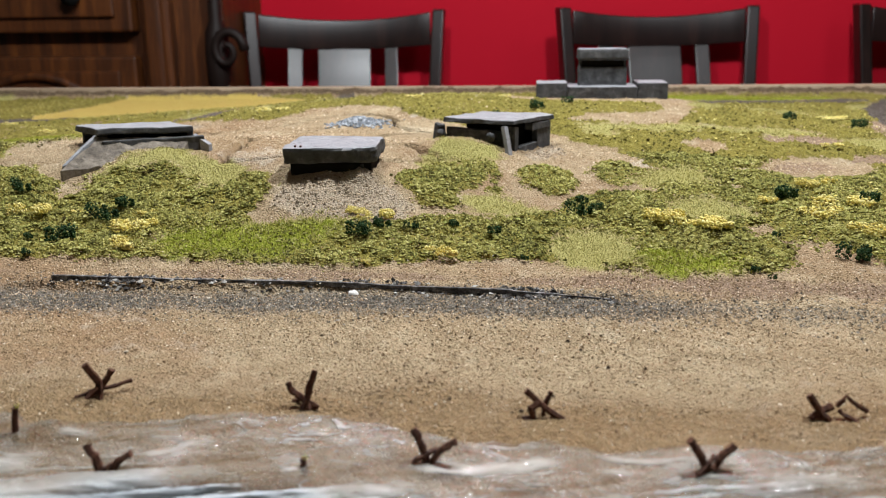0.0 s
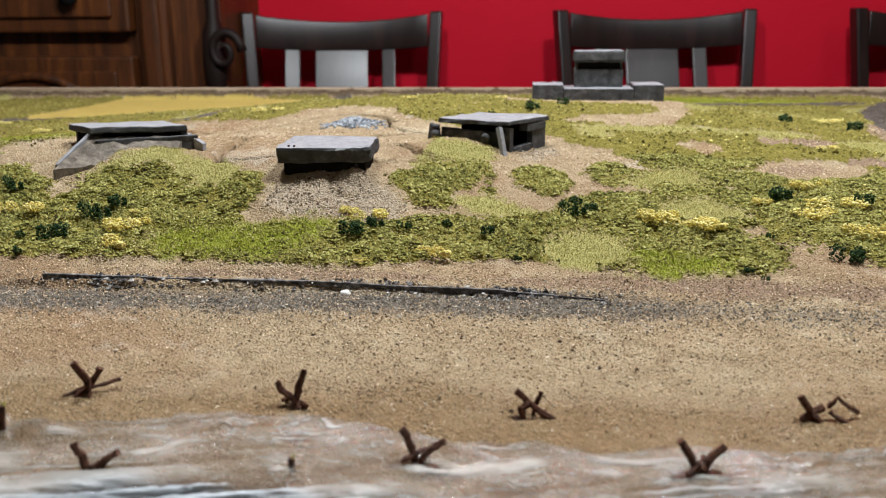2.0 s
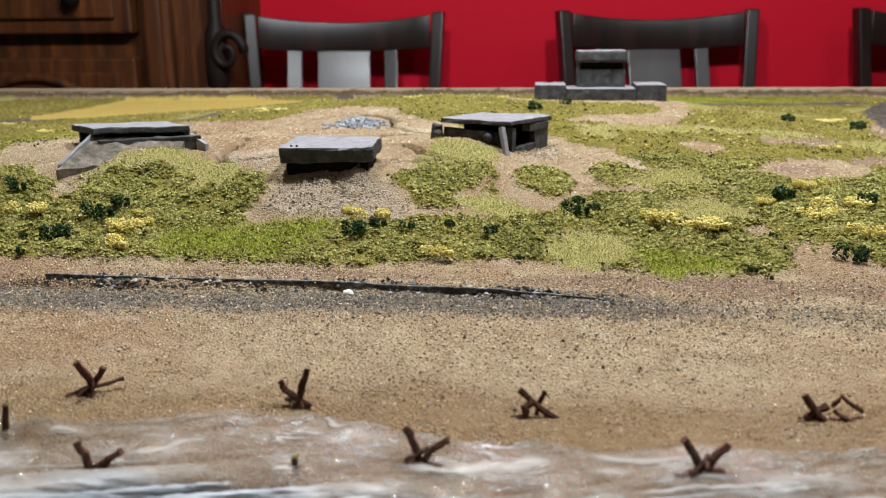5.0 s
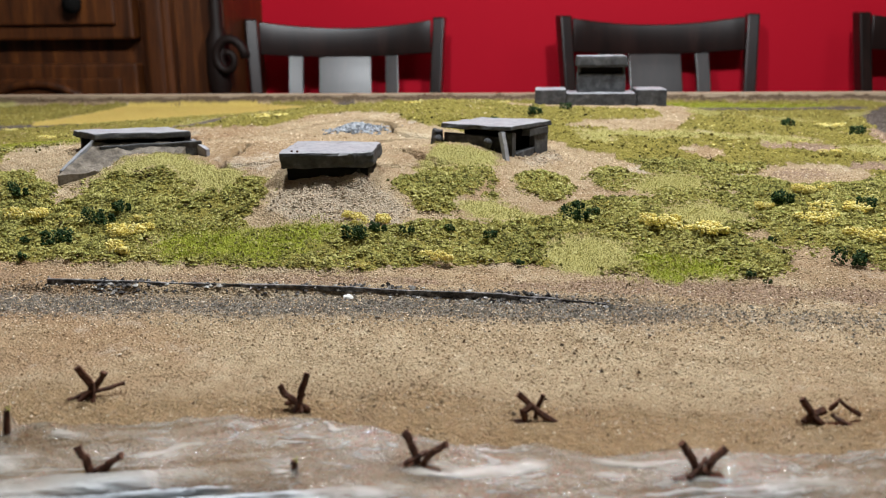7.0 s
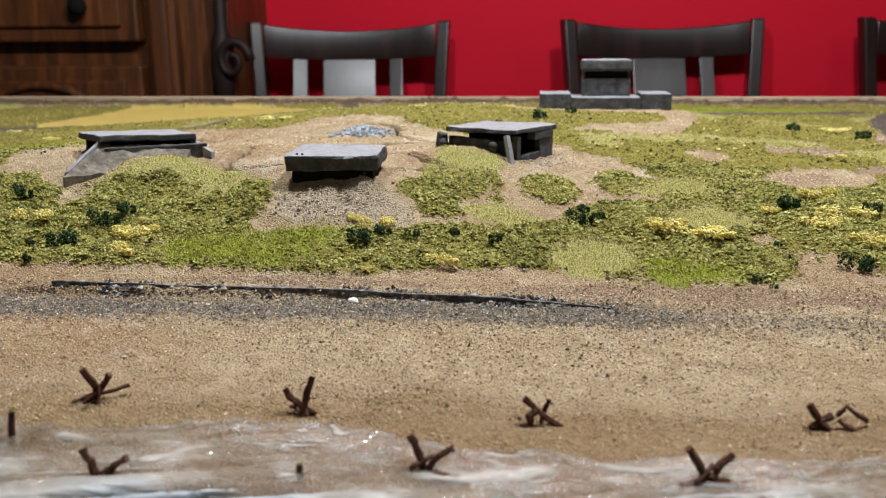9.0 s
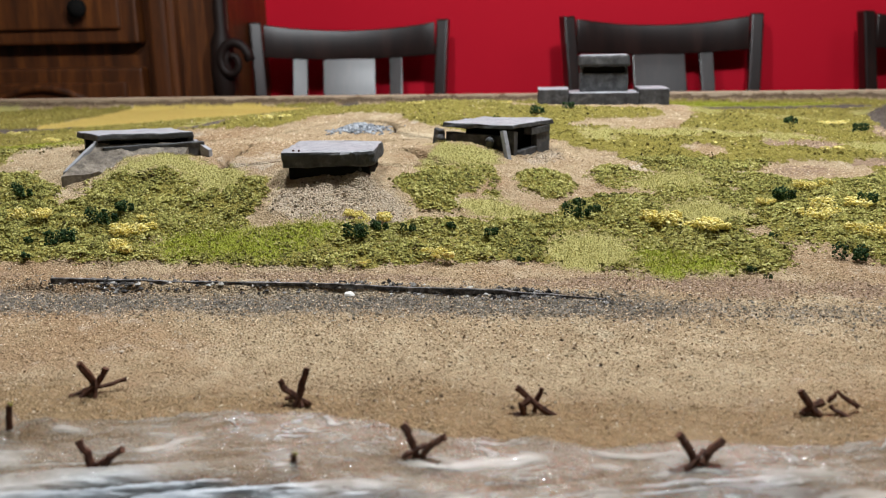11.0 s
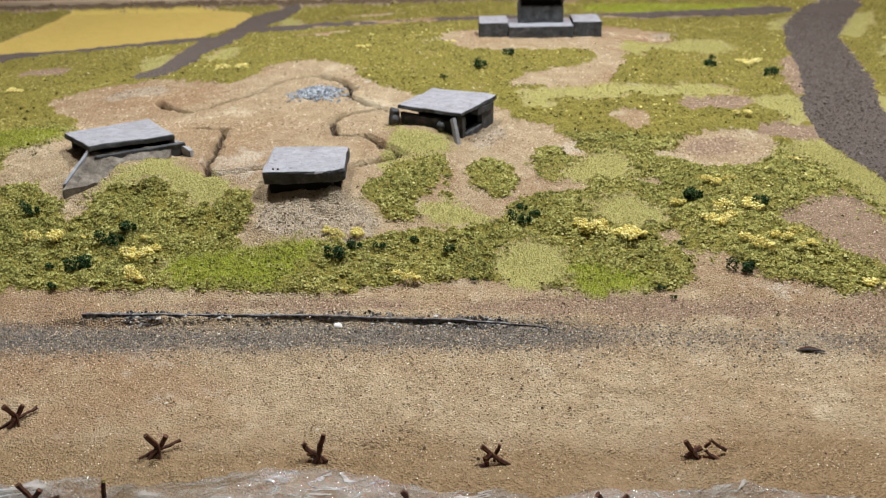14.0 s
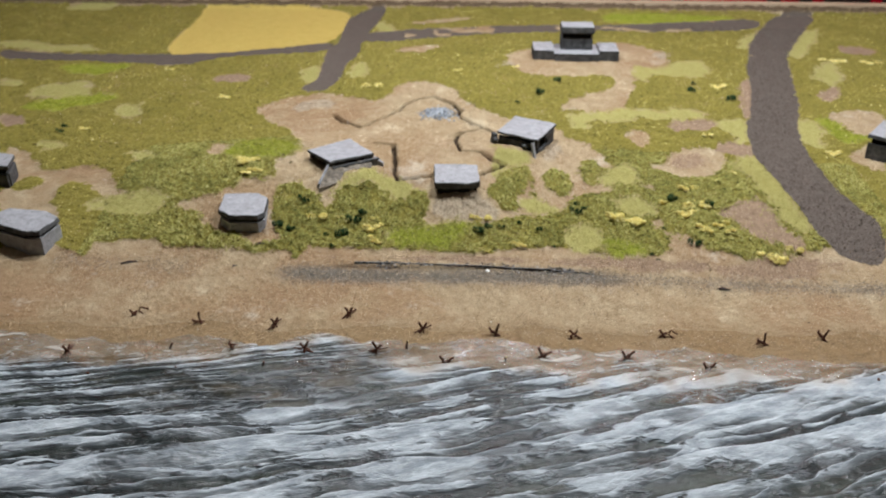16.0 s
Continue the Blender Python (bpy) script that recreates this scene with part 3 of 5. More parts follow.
def relief(x, y, m=None):
    """The height of the modelled ground."""
    m = m or masks(x, y)
    z = hills(x, y) + 0.0035 * (fbm(x, y, 16, 4, 0) - 0.5) + 0.0012 * (fbm(x, y, 120, 4, 2) - 0.5)
    z = z - 0.018 * step(-y, 0.015, 0.14)
    z = z + m["turf"] * (0.0006 + 0.0016 * fbm(x, y, 70, 2, 6) + 0.0024 * step(fbm(x, y, 230, 2, 1), 0.25, 0.75)) + (m["pale"] + m["green"]) * 0.0008
    z = z + m["rubble"] * (0.0050 * (fbm(x, y, 120, 4, 4) - 0.46) + 0.0022 * (fbm(x, y, 380, 2, 6) - 0.5))
    bare = 1 - np.clip(m["turf"] + m["pale"] + m["green"] + m["road"] + m["field"], 0, 1)
    z = z + bare * 0.0012 * (vnoise(x, y, 290, 3) - 0.5)
    for line in TRENCHES:
        d, k = along(x, y, line)
        d = d + 0.004 * (fbm(x, y, 150, 2, 6) - 0.5)
        z = z - 0.008 * (1 - step(d, 0.0018, 0.0034)) + 0.0006 * np.exp(-(((d - 0.0055) / 0.0025) ** 2))
    z = z + 0.0045 * np.exp(-(((x + 0.062) / 0.014) ** 2) - ((y - 0.409) / 0.011) ** 2) * (0.4 + 1.2 * fbm(x, y, 180, 2, 5))
    z = z + m["bank"] * 0.011 * (0.6 + 0.8 * fbm(x, y, 90, 3, 3))
    d, k = along(x, y, SEA_WALL)
    front = step(0.0935 - 0.03 * x * step(x, 0, 0.1) - y, -0.001, 0.001)
    z = z - 0.0014 * (1 - 0.85 * step(x, -0.03, 0.08)) * front * np.exp(-((d / 0.03) ** 2)) + 0.0012 * (1 - front) * np.exp(-((d / 0.015) ** 2))
    return z


# ---- the room ----
FLOOR, CEILING, NORTH, SOUTH, WEST, EAST = -0.82, 1.62, 1.95, -2.6, -2.1, 2.4
T = 0.1


def setting(name, a, b, material, label, category):
    bm = bmesh.new()
    box(bm, a, b)
    return tagged(part(name, bm, material), label, category, kind="structure")


setting("floor", (WEST, SOUTH, FLOOR - T), (EAST, NORTH, FLOOR), OAK_FLOOR, "brown oak boards of a dining room", "floor")
setting("ceiling", (WEST, SOUTH, CEILING), (EAST, NORTH, CEILING + T), DIM_CEILING_PAINT, "plain unseen ceiling, taupe to cut bounced light", "ceiling")
setting("wall_north", (WEST - T, NORTH, FLOOR - T), (EAST + T, NORTH + T, CEILING + T), RED_PAINT, "deep red painted wall behind the chairs", "wall")
setting("wall_south", (WEST - T, SOUTH - T, FLOOR - T), (EAST + T, SOUTH, CEILING + T), DIM_WALL_PAINT, "plain unseen wall, taupe to cut bounced light", "wall")
setting("wall_west", (WEST - T, SOUTH, FLOOR - T), (WEST, NORTH, CEILING + T), DIM_WALL_PAINT, "plain unseen wall, taupe to cut bounced light", "wall")
setting("wall_east", (EAST, SOUTH, FLOOR - T), (EAST + T, NORTH, CEILING + T), DIM_WALL_PAINT, "plain unseen wall, taupe to cut bounced light", "wall")


def table():
    x0, x1, y0, y1 = -0.9, 0.83, -0.2, 0.96
    top = -0.05
    t = thing("dining_table", "dark wooden dining table under the model board", "table", place=(0, 0, FLOOR))
    bm = bmesh.new()
    box(bm, (x0, y0, top - 0.04 - FLOOR), (x1, y1, top - FLOOR), 0.004)
    part("tabletop", bm, ESPRESSO, t)
    for x in (x0 + 0.06, x1 - 0.06):
        for y in (y0 + 0.06, y1 - 0.06):
            bm = bmesh.new()
            box(bm, (x - 0.035, y - 0.035, 0), (x + 0.035, y + 0.035, top - 0.04 - FLOOR), 0.004)
            part("leg", bm, ESPRESSO, t)


table()


# ---- the dining chairs against the wall ----
def chair(place, width=0.412):
    """A slatted dining chair; its back bows away from the sitter, who would face the table (towards -y)."""
    t = thing("dining_chair", "dark espresso wooden dining chair with slatted curved back", "chair", "chairs along the red wall", place)
    h, half, seat = 0.945, width / 2, 0.46
    for side in (-1, 1):
        bm = bmesh.new()
        vs = box(bm, (side * half - 0.0135, -0.016, 0), (side * half + 0.0135, 0.016, h), 0.004)
        for v in bm.verts:
            v.co.y += 0.17 * (v.co.z / h) ** 2 - 0.129
            v.co.x -= side * 0.022 * max(0.0, 1 - v.co.z / 0.93)
            if v.co.z > h - 0.03:
                v.co.z -= 0.004 * abs(v.co.y)
        bmesh.ops.rotate(bm, verts=bm.verts, cent=(side * half, 0, 0), matrix=Matrix.Rotation(-side * 0.2, 3, "Z"))
        part("back_post", bm, ESPRESSO, t)
        bm = bmesh.new()
        box(bm, (side * (half - 0.01) - 0.02, -0.42, 0), (side * (half - 0.01) + 0.02, -0.38, seat - 0.02), 0.004)
        part("front_leg", bm, ESPRESSO, t)

    def bowed(name, x0, x1, z0, z1, dip, thick=0.02, bow=0.026):
        bm = bmesh.new()
        box(bm, (x0, -thick / 2, z0), (x1, thick / 2, z1), 0.003)
        for k in range(1, 12):
            at = x0 + (x1 - x0) * k / 12
            bmesh.ops.bisect_plane(bm, geom=bm.verts[:] + bm.edges[:] + bm.faces[:], plane_co=(at, 0, 0), plane_no=(1, 0, 0))
        for v in bm.verts:
            k = 1 - (v.co.x / half) ** 2
            v.co.y += bow * k + 0.17 * ((z0 + z1) / 2 / h) ** 2 - 0.126 + 0.08 * (v.co.z - (z0 + z1) / 2)
            if v.co.z > (z0 + z1) / 2:
                v.co.z -= dip * k
            else:
                v.co.z -= dip * 0.5 * k
        return part(name, bm, ESPRESSO, t, smooth=True)

    bowed("top_rail", -half + 0.012, half - 0.012, h - 0.078, h - 0.004, 0.018)
    bowed("lower_rail", -half + 0.016, half - 0.016, seat + 0.09, seat + 0.125, 0.0, bow=0.02)
    for x0, x1 in ((-0.132, -0.098), (-0.064, 0.056), (0.088, 0.118)):
        bm = bmesh.new()
        box(bm, (x0, -0.006, seat + 0.115), (x1, 0.006, h - 0.075), 0.002)
        bmesh.ops.subdivide_edges(bm, edges=[e for e in bm.edges if e.calc_length() > 0.2], cuts=8)
        for v in bm.verts:
            k = (v.co.z - seat) / (h - seat)
            v.co.y += (0.020 + 0.015 * k) * (1 - (v.co.x / half) ** 2) + 0.17 * (v.co.z / h) ** 2 - 0.121
        part("slat", bm, ESPRESSO, t)
    bm = bmesh.new()
    box(bm, (-half - 0.01, -0.44, seat - 0.02), (half + 0.01, 0.0, seat + 0.03), 0.012, 3)
    part("seat", bm, ESPRESSO, t)
    for a, b in (((-half + 0.02, -0.41, seat - 0.09), (half - 0.02, -0.39, seat - 0.02)), ((-half, -0.4, seat - 0.09), (-half + 0.02, -0.02, seat - 0.02)), ((half - 0.02, -0.4, seat - 0.09), (half, -0.02, seat - 0.02))):
        bm = bmesh.new()
        box(bm, a, b, 0.003)
        part("apron", bm, ESPRESSO, t)
    return t


first_chair = chair((-0.357, 1.80, FLOOR))
first_chair.rotation_euler.z = 0.12
copy_thing(first_chair, pose(0.346, 1.82, FLOOR, 0, 0, 10))
copy_thing(first_chair, pose(0.985, 1.82, FLOOR))


# ---- the carved sideboard ----
def sideboard():
    right = -0.575
    t = thing("sideboard", "dark brown carved walnut sideboard with round knobs and raised panels", "cabinet", place=(right, 1.62, FLOOR))
    w, d, h = 1.30, 0.36, 1.34
    bm = bmesh.new()
    box(bm, (-w, 0.05, 0.06), (-0.012, d, h), 0.006)
    part("body", bm, WALNUT, t)
    bm = bmesh.new()
    box(bm, (-w - 0.02, -0.01, h), (0.02, d, h + 0.03), 0.008, 3)
    part("top", bm, WALNUT, t)
    bm = bmesh.new()
    box(bm, (-w, -0.005, 0.0), (0.005, d, 0.06), 0.006)
    part("plinth", bm, WALNUT, t)
    for x0, x1, y0 in ((-0.165, -0.128, -0.004), (-0.178, -0.116, 0.012), (-0.70, -0.66, -0.004)):
        bm = bmesh.new()
        box(bm, (x0, y0, 0.061), (x1, 0.052, h - 0.001), 0.010, 3)
        part("pilaster", bm, WALNUT, t)
    bm = bmesh.new()
    tube(bm, [(-0.016, 0.012, z) for z in (0.06, 0.10, 0.14, 0.50, 0.78, 0.80, 0.84, 0.90, 0.93, 1.20, 1.30, 1.34)], [0.02, 0.022, 0.014, 0.016, 0.014, 0.022, 0.026, 0.024, 0.013, 0.013, 0.018, 0.02], 14)
    part("corner_column", bm, DARK_CARVING, t, "dark turned corner column", True)
    for x in (-0.42, -0.94):
        for z0, z1, name in ((0.10, 0.50, "door"), (0.52, 0.855, "drawer"), (0.905, 1.10, "drawer"), (1.12, 1.31, "drawer")):
            half = 0.225
            bm = bmesh.new()
            box(bm, (x - half, 0.012, z0), (x + half, 0.054, z1), 0.006, 2)
            front = part(name, bm, WALNUT, t)
            bm = bmesh.new()
            box(bm, (x - half + 0.035, 0.002, z0 + 0.03), (x + half - 0.035, 0.016, z1 - 0.03), 0.010, 3)
            part("raised_panel", bm, WALNUT, front)
            bm = bmesh.new()
            zk = min(z0 + 0.072, (z0 + z1) / 2)
            tube(bm, [(x + 0.11, y, zk) for y in (0.004, -0.006, -0.012, -0.024, -0.030)], [0.012, 0.008, 0.019, 0.019, 0.006], 12)
            part("knob", bm, BLACK, front, "dark round knob", True)
            if z0 == 0.52:
                bm = bmesh.new()
                tube(bm, [(x + 0.15 * math.cos(a), 0.0, 0.70 + 0.115 * math.sin(a)) for a in (math.pi * k / 14 for k in range(15))], [0.010] * 15, 8)
                part("arch_moulding", bm, WALNUT, front, "carved arch moulding", True)
    bm = bmesh.new()
    pts, rad = [], []
    for k in range(24):
        a, r = 0.35 * k, 0.036 - 0.0012 * k
        pts.append((0.012 + r * math.cos(a), -0.004 - 0.0006 * k, 0.865 + r * 1.25 * math.sin(a)))
        rad.append(0.011 - 0.0002 * k)
    tube(bm, pts, rad, 8)
    part("scroll", bm, DARK_CARVING, t, "dark carved scroll ornament", True)


sideboard()


# ---- the board: rim and ground ----
def board():
    x0, x1, y0, y1 = BOARD
    t = thing("board_frame", "raw pine strip frame round the model board", "frame", place=(0, 0, -0.05))
    for a, b in (((x0 - 0.018, y1, 0), (x1 + 0.018, y1 + 0.018, 0.0655)), ((x0 - 0.018, y0, 0), (x0, y1, 0.058)), ((x1, y0, 0), (x1 + 0.018, y1, 0.058)), ((x0 - 0.018, y0 - 0.018, 0), (x1 + 0.018, y0, 0.045))):
        bm = bmesh.new()
        box(bm, a, b, 0.0012)
        part("strip", bm, RIM_WOOD, t)


board()


def grid_lines(low, high, fine_low, fine_high, fine, coarse):
    a = np.arange(low, fine_low, coarse)
    b = np.arange(fine_low, fine_high, fine)
    c = np.append(np.arange(fine_high, high, coarse), high)
    return np.concatenate([a, b, c])


def sheet(name, xs, ys, z, material, layers):
    """A surface over a grid of lines, with named layers of masks on its points."""
    nx, ny = len(xs), len(ys)
    me = bpy.data.meshes.new(name)
    X, Y = np.meshgrid(xs, ys)
    co = np.stack([X, Y, z], -1).reshape(-1, 3)
    k = np.arange(nx * ny).reshape(ny, nx)
    quads = np.stack([k[:-1, :-1], k[:-1, 1:], k[1:, 1:], k[1:, :-1]], -1).reshape(-1, 4)
    me.vertices.add(len(co))
    me.vertices.foreach_set("co", co.ravel())
    me.loops.add(quads.size)
    me.loops.foreach_set("vertex_index", quads.ravel().astype(np.int32))
    me.polygons.add(len(quads))
    me.polygons.foreach_set("loop_start", np.arange(0, quads.size, 4, dtype=np.int32))
    me.polygons.foreach_set("use_smooth", np.ones(len(quads), bool))
    me.update(calc_edges=True)
    for layer, four in layers.items():
        at = me.attributes.new(layer, "FLOAT_COLOR", "POINT")
        at.data.foreach_set("color", np.stack([v.ravel() for v in four], -1).astype(np.float32).ravel())
    me.materials.append(material)
    return new(name, me)


def ground_material():
    m = Mat("model_ground", 0.9, spec=0.2)

    def layer(name):
        n = m.node("ShaderNodeAttribute")
        n.attribute_name = name
        s = m.node("ShaderNodeSeparateColor")
        m.link(n.outputs["Color"], s.inputs[0])
        return [*s.outputs[:3], n.outputs["Alpha"]]

    turf, pale, green, field = layer("cover")
    road, soil, rubble, grey = layer("bare")
    wet, trench, bank, _ = layer("shore")
    big, mid, fine = m.noise(9, 5, 0.6), m.noise(70, 5, 0.65), m.noise(650, 3, 0.6)
    grain = m.cells(1150)
    edge = m.math("MULTIPLY", m.math("SUBTRACT", m.noise(240, 4, 0.7), 0.5), 0.9)

    def mask(v, low=0.35, high=0.65):
        return m.remap(m.math("ADD", v, edge), low, high)

    def speck(a, b, c):
        return m.mix(m.remap(fine, 0.3, 0.7), m.mix(m.remap(mid, 0.3, 0.7), a, b), c)

    col = m.mix(m.remap(mid, 0.3, 0.72), srgb(160, 139, 109), srgb(182, 162, 131))
    col = m.mix(m.remap(big, 0.45, 0.7), col, srgb(156, 130, 98))
    col = m.mix(m.remap(grain.outputs["Color"], 0.5, 0.95, 0.0, 0.5), col, srgb(116, 94, 72))
    col = m.mix(m.math("MULTIPLY", m.remap(m.noise(26, 4, 0.7), 0.52, 0.72), 0.6), col, srgb(204, 188, 160))
    col = m.mix(m.math("MULTIPLY", m.remap(m.noise(5.5, 7, 0.72), 0.47, 0.60), 0.75), col, srgb(146, 116, 86))
    col = m.mix(m.math("MULTIPLY", m.remap(m.noise(11, 7, 0.75), 0.57, 0.67), 0.6), col, srgb(202, 192, 174))
    col = m.mix(m.math("MULTIPLY", wet, m.remap(mid, 0.2, 0.8, 0.75, 1.0)), col, speck(srgb(136, 111, 80), srgb(120, 99, 73), srgb(152, 127, 94)))
    col = m.mix(m.math("MULTIPLY", mask(grey, 0.1, 0.95), 0.92), col, speck(srgb(108, 102, 96), srgb(132, 124, 114), srgb(90, 86, 84)))
    col = m.mix(mask(soil, 0.25, 0.8), col, speck(srgb(138, 114, 94), srgb(118, 96, 80), srgb(158, 134, 112)))
    col = m.mix(m.math("MULTIPLY", mask(rubble, 0.2, 0.9), 0.75), col, speck(srgb(166, 150, 130), srgb(142, 128, 111), srgb(184, 170, 150)))
    col = m.mix(mask(turf), col, speck(srgb(118, 108, 47), srgb(96, 88, 38), srgb(144, 132, 62)))
    col = m.mix(mask(pale, 0.1, 1.0), col, speck(srgb(163, 155, 92), srgb(149, 140, 78), srgb(175, 167, 107)))
    col = m.mix(mask(green, 0.1, 1.0), col, speck(srgb(134, 142, 44), srgb(120, 130, 36), srgb(154, 156, 62)))
    col = m.mix(mask(field, 0.42, 0.58), col, speck(srgb(188, 162, 84), srgb(174, 148, 70), srgb(202, 178, 102)))
    col = m.mix(mask(road, 0.4, 0.6), col, speck(srgb(92, 82, 75), srgb(80, 71, 66), srgb(106, 96, 88)))
    # trenches: dark earth, with the shade in the grooves added to the colour
    col = m.mix(m.math("MULTIPLY", mask(trench, 0.2, 0.7), 0.9), col, speck(srgb(44, 33, 25), srgb(34, 25, 19), srgb(60, 45, 34)))
    col = m.mix(mask(bank, 0.3, 0.8), col, speck(srgb(88, 72, 56), srgb(64, 52, 40), srgb(112, 94, 74)))
    m.colour(col)
    m.rough(m.remap(m.math("ADD", wet, m.math("MULTIPLY", m.noise(40, 3), 0.3)), 0.3, 1.1, 0.92, 0.22))
    h = m.math("ADD", m.math("MULTIPLY", fine, 0.7), m.math("MULTIPLY", grain.outputs["Distance"], 0.5))
    m.bump(h, 1.0, 0.0017)
    return m.m


XS = grid_lines(BOARD[0], BOARD[1], -0.33, 0.40, 0.0016, 0.0055)
YS = grid_lines(BOARD[2], BOARD[3], -0.03, 0.47, 0.0016, 0.0045)
GX, GY = np.meshgrid(XS, YS)
COVER = masks(GX, GY)
ground_z = relief(GX, GY, COVER)
ground = sheet("ground", XS, YS, ground_z, ground_material(), {
    "cover": [COVER[k] for k in ("turf", "pale", "green", "field")], "bare": [COVER[k] for k in ("road", "soil", "rubble", "grey")],
    "shore": [COVER["wet"], COVER["trench"], COVER["bank"], COVER["wet"]]})
tagged(ground, "sandy model beach with mossy turf hills, dirt roads and trenches", "model landscape", kind="structure")


def sample(grid, x, y):
    """A value of the ground's grid at any place, from its four neighbours."""
    x, y = np.atleast_1d(np.asarray(x, float)), np.atleast_1d(np.asarray(y, float))
    i = np.clip(np.searchsorted(XS, x) - 1, 0, len(XS) - 2)
    j = np.clip(np.searchsorted(YS, y) - 1, 0, len(YS) - 2)
    u, v = np.clip((x - XS[i]) / (XS[i + 1] - XS[i]), 0, 1), np.clip((y - YS[j]) / (YS[j + 1] - YS[j]), 0, 1)
    return (grid[j, i] * (1 - u) + grid[j, i + 1] * u) * (1 - v) + (grid[j + 1, i] * (1 - u) + grid[j + 1, i + 1] * u) * v


def at_ground(x, y):
    return sample(ground_z, x, y)


def covered(x, y):
    return {k: sample(g, x, y) for k, g in COVER.items()}


def on(x, y):
    return float(at_ground(x, y)[0])


# ---- the resin sea ----
def water_phases(x, y):
    """Three trains of breakers whose crests run askew to the shore; each phase grows seawards by one from crest to crest."""
    u = -(y - 0.27 * x - 0.15 * x * x) + 0.034 * (fbm(x * 0.5, y, 8, 3, 1) - 0.5)
    u = 0.13 * np.log(1 + np.maximum(u, -0.03) / 0.06)
    w = x + 0.4 * y
    lengths = (0.030, 0.0150, 0.0080)
    return [u / long + (1.7 - 0.2 * k) * fbm(w * (0.22 + 0.08 * k), u, 20 + 12 * k, 3, 2 + k) for k, long in enumerate(lengths)]


def water_height(x, y):
    """Breaking waves: sharp towards the shore, fading seawards."""
    deep = step(-y + 0.115 * (fbm(x, y, 11, 4, 6) - 0.5) - 0.026 * np.exp(-(((x - 0.01) / 0.10) ** 2)), 0.010, 0.088)
    phases = water_phases(x, y)
    crest = np.zeros_like(x)
    for k, (phase, share) in enumerate(zip(phases, (1.0, 0.7, 0.4))):
        saw = phase - np.floor(phase)
        crest = np.maximum(crest, share * step(saw, 0.0, 0.08) * (1 - saw) ** 1.6)
    z = -0.0004 + deep * 0.0046 * (crest - 0.35) + (0.0011 + 0.0006 * deep) * (fbm(x, y, 150, 3, 4) - 0.5)
    return z, phases, deep


def water_material():
    m = Mat("resin_sea", 0.10, spec=0.3)

    def layer(name):
        n = m.node("ShaderNodeAttribute")
        n.attribute_name = name
        s = m.node("ShaderNodeSeparateColor")
        m.link(n.outputs["Color"], s.inputs[0])
        return [*s.outputs[:3], n.outputs["Alpha"]]

    lap, deep, shore, calm = layer("sea")
    phases = layer("wave")[:3]
    turned = m.coord((1, 1, 1), -0.32)
    squeeze = m.node("ShaderNodeMapping")
    squeeze.inputs["Scale"].default_value = (0.3, 1, 1)
    m.link(turned, squeeze.inputs[0])
    v = squeeze.outputs[0]
    veil = m.noise(30, 4, 0.58, m.coord((0.45, 1, 1), -0.26), 0.7)
    rag = m.noise(60, 3, 0.55, m.coord((0.5, 1, 1), -0.2))
    gaps = (m.noise(17, 5, 0.62, m.coord((0.55, 1, 1), -0.3)), m.noise(26, 5, 0.62, m.coord((0.6, 1, 1.3), -0.2)), m.noise(40, 5, 0.6, m.coord((0.7, 1, 1.7), -0.3)))
    foam = None
    for phase, gap, share, ragged in zip(phases, gaps, (1.0, 0.9, 0.7), (0.20, 0.28, 0.36)):
        p = m.math("ADD", phase, m.math("MULTIPLY", m.math("SUBTRACT", rag, 0.5), ragged))
        saw = m.math("FRACT", p)
        face = m.math("MULTIPLY", m.remap(saw, 0.0, 0.09), m.math("POWER", m.math("SUBTRACT", 1.0, saw), 2.1))
        one = m.math("MULTIPLY", m.math("MULTIPLY", face, share), m.remap(gap, 0.34, 0.48))
        foam = m.math("MAXIMUM", foam, one) if foam else one
    broken = m.remap(veil, 0.34, 0.62, 0.55, 1.10)
    swath = m.remap(m.noise(8, 5, 0.6, m.coord((0.6, 1, 1), -0.3)), 0.38, 0.56, 0.55, 1.1)
    foam = m.math("MINIMUM", m.math("MULTIPLY", m.math("MULTIPLY", m.math("MULTIPLY", foam, broken), swath), 2.0), 1.0)
    milk = m.math("MULTIPLY", m.remap(veil, 0.44, 0.70), m.remap(deep, 0.1, 0.6, 0.42, 0.05))
    puff = m.noise(48, 2.5, 0.5, m.coord((0.5, 1, 1), -0.3))
    foam = m.remap(m.math("ADD", m.math("MULTIPLY", foam, m.remap(calm, 0.0, 1.0, 1.0, 0.3)), m.math("MULTIPLY", m.math("SUBTRACT", puff, 0.5), 0.42)), 0.17, 0.84)
    foam = m.math("MAXIMUM", m.math("MULTIPLY", foam, m.remap(deep, 0.05, 0.5, 0.35, 1.0)), milk)
    ridge = m.remap(m.math("ABSOLUTE", m.math("SUBTRACT", m.noise(46, 5, 0.6, v, 0.5), 0.5)), 0.0, 0.05, 1.0, 0.0)
    wisps = m.math("MULTIPLY", m.math("MULTIPLY", ridge, m.remap(veil, 0.42, 0.58)), m.remap(deep, 0.05, 0.7, 0.55, 0.40))
    foam = m.math("MAXIMUM", foam, wisps)
    net = m.remap(m.math("ABSOLUTE", m.math("SUBTRACT", m.noise(115, 3, 0.55, m.coord((0.36, 1, 1), -0.10), 1.0), 0.5)), 0.0, 0.055, 1.0, 0.0)
    net = m.math("MULTIPLY", m.math("MULTIPLY", net, m.remap(m.noise(22, 3, 0.6), 0.44, 0.62)), m.remap(deep, 0.45, 0.8, 0.85, 0.0))
    foam = m.math("MAXIMUM", foam, net)
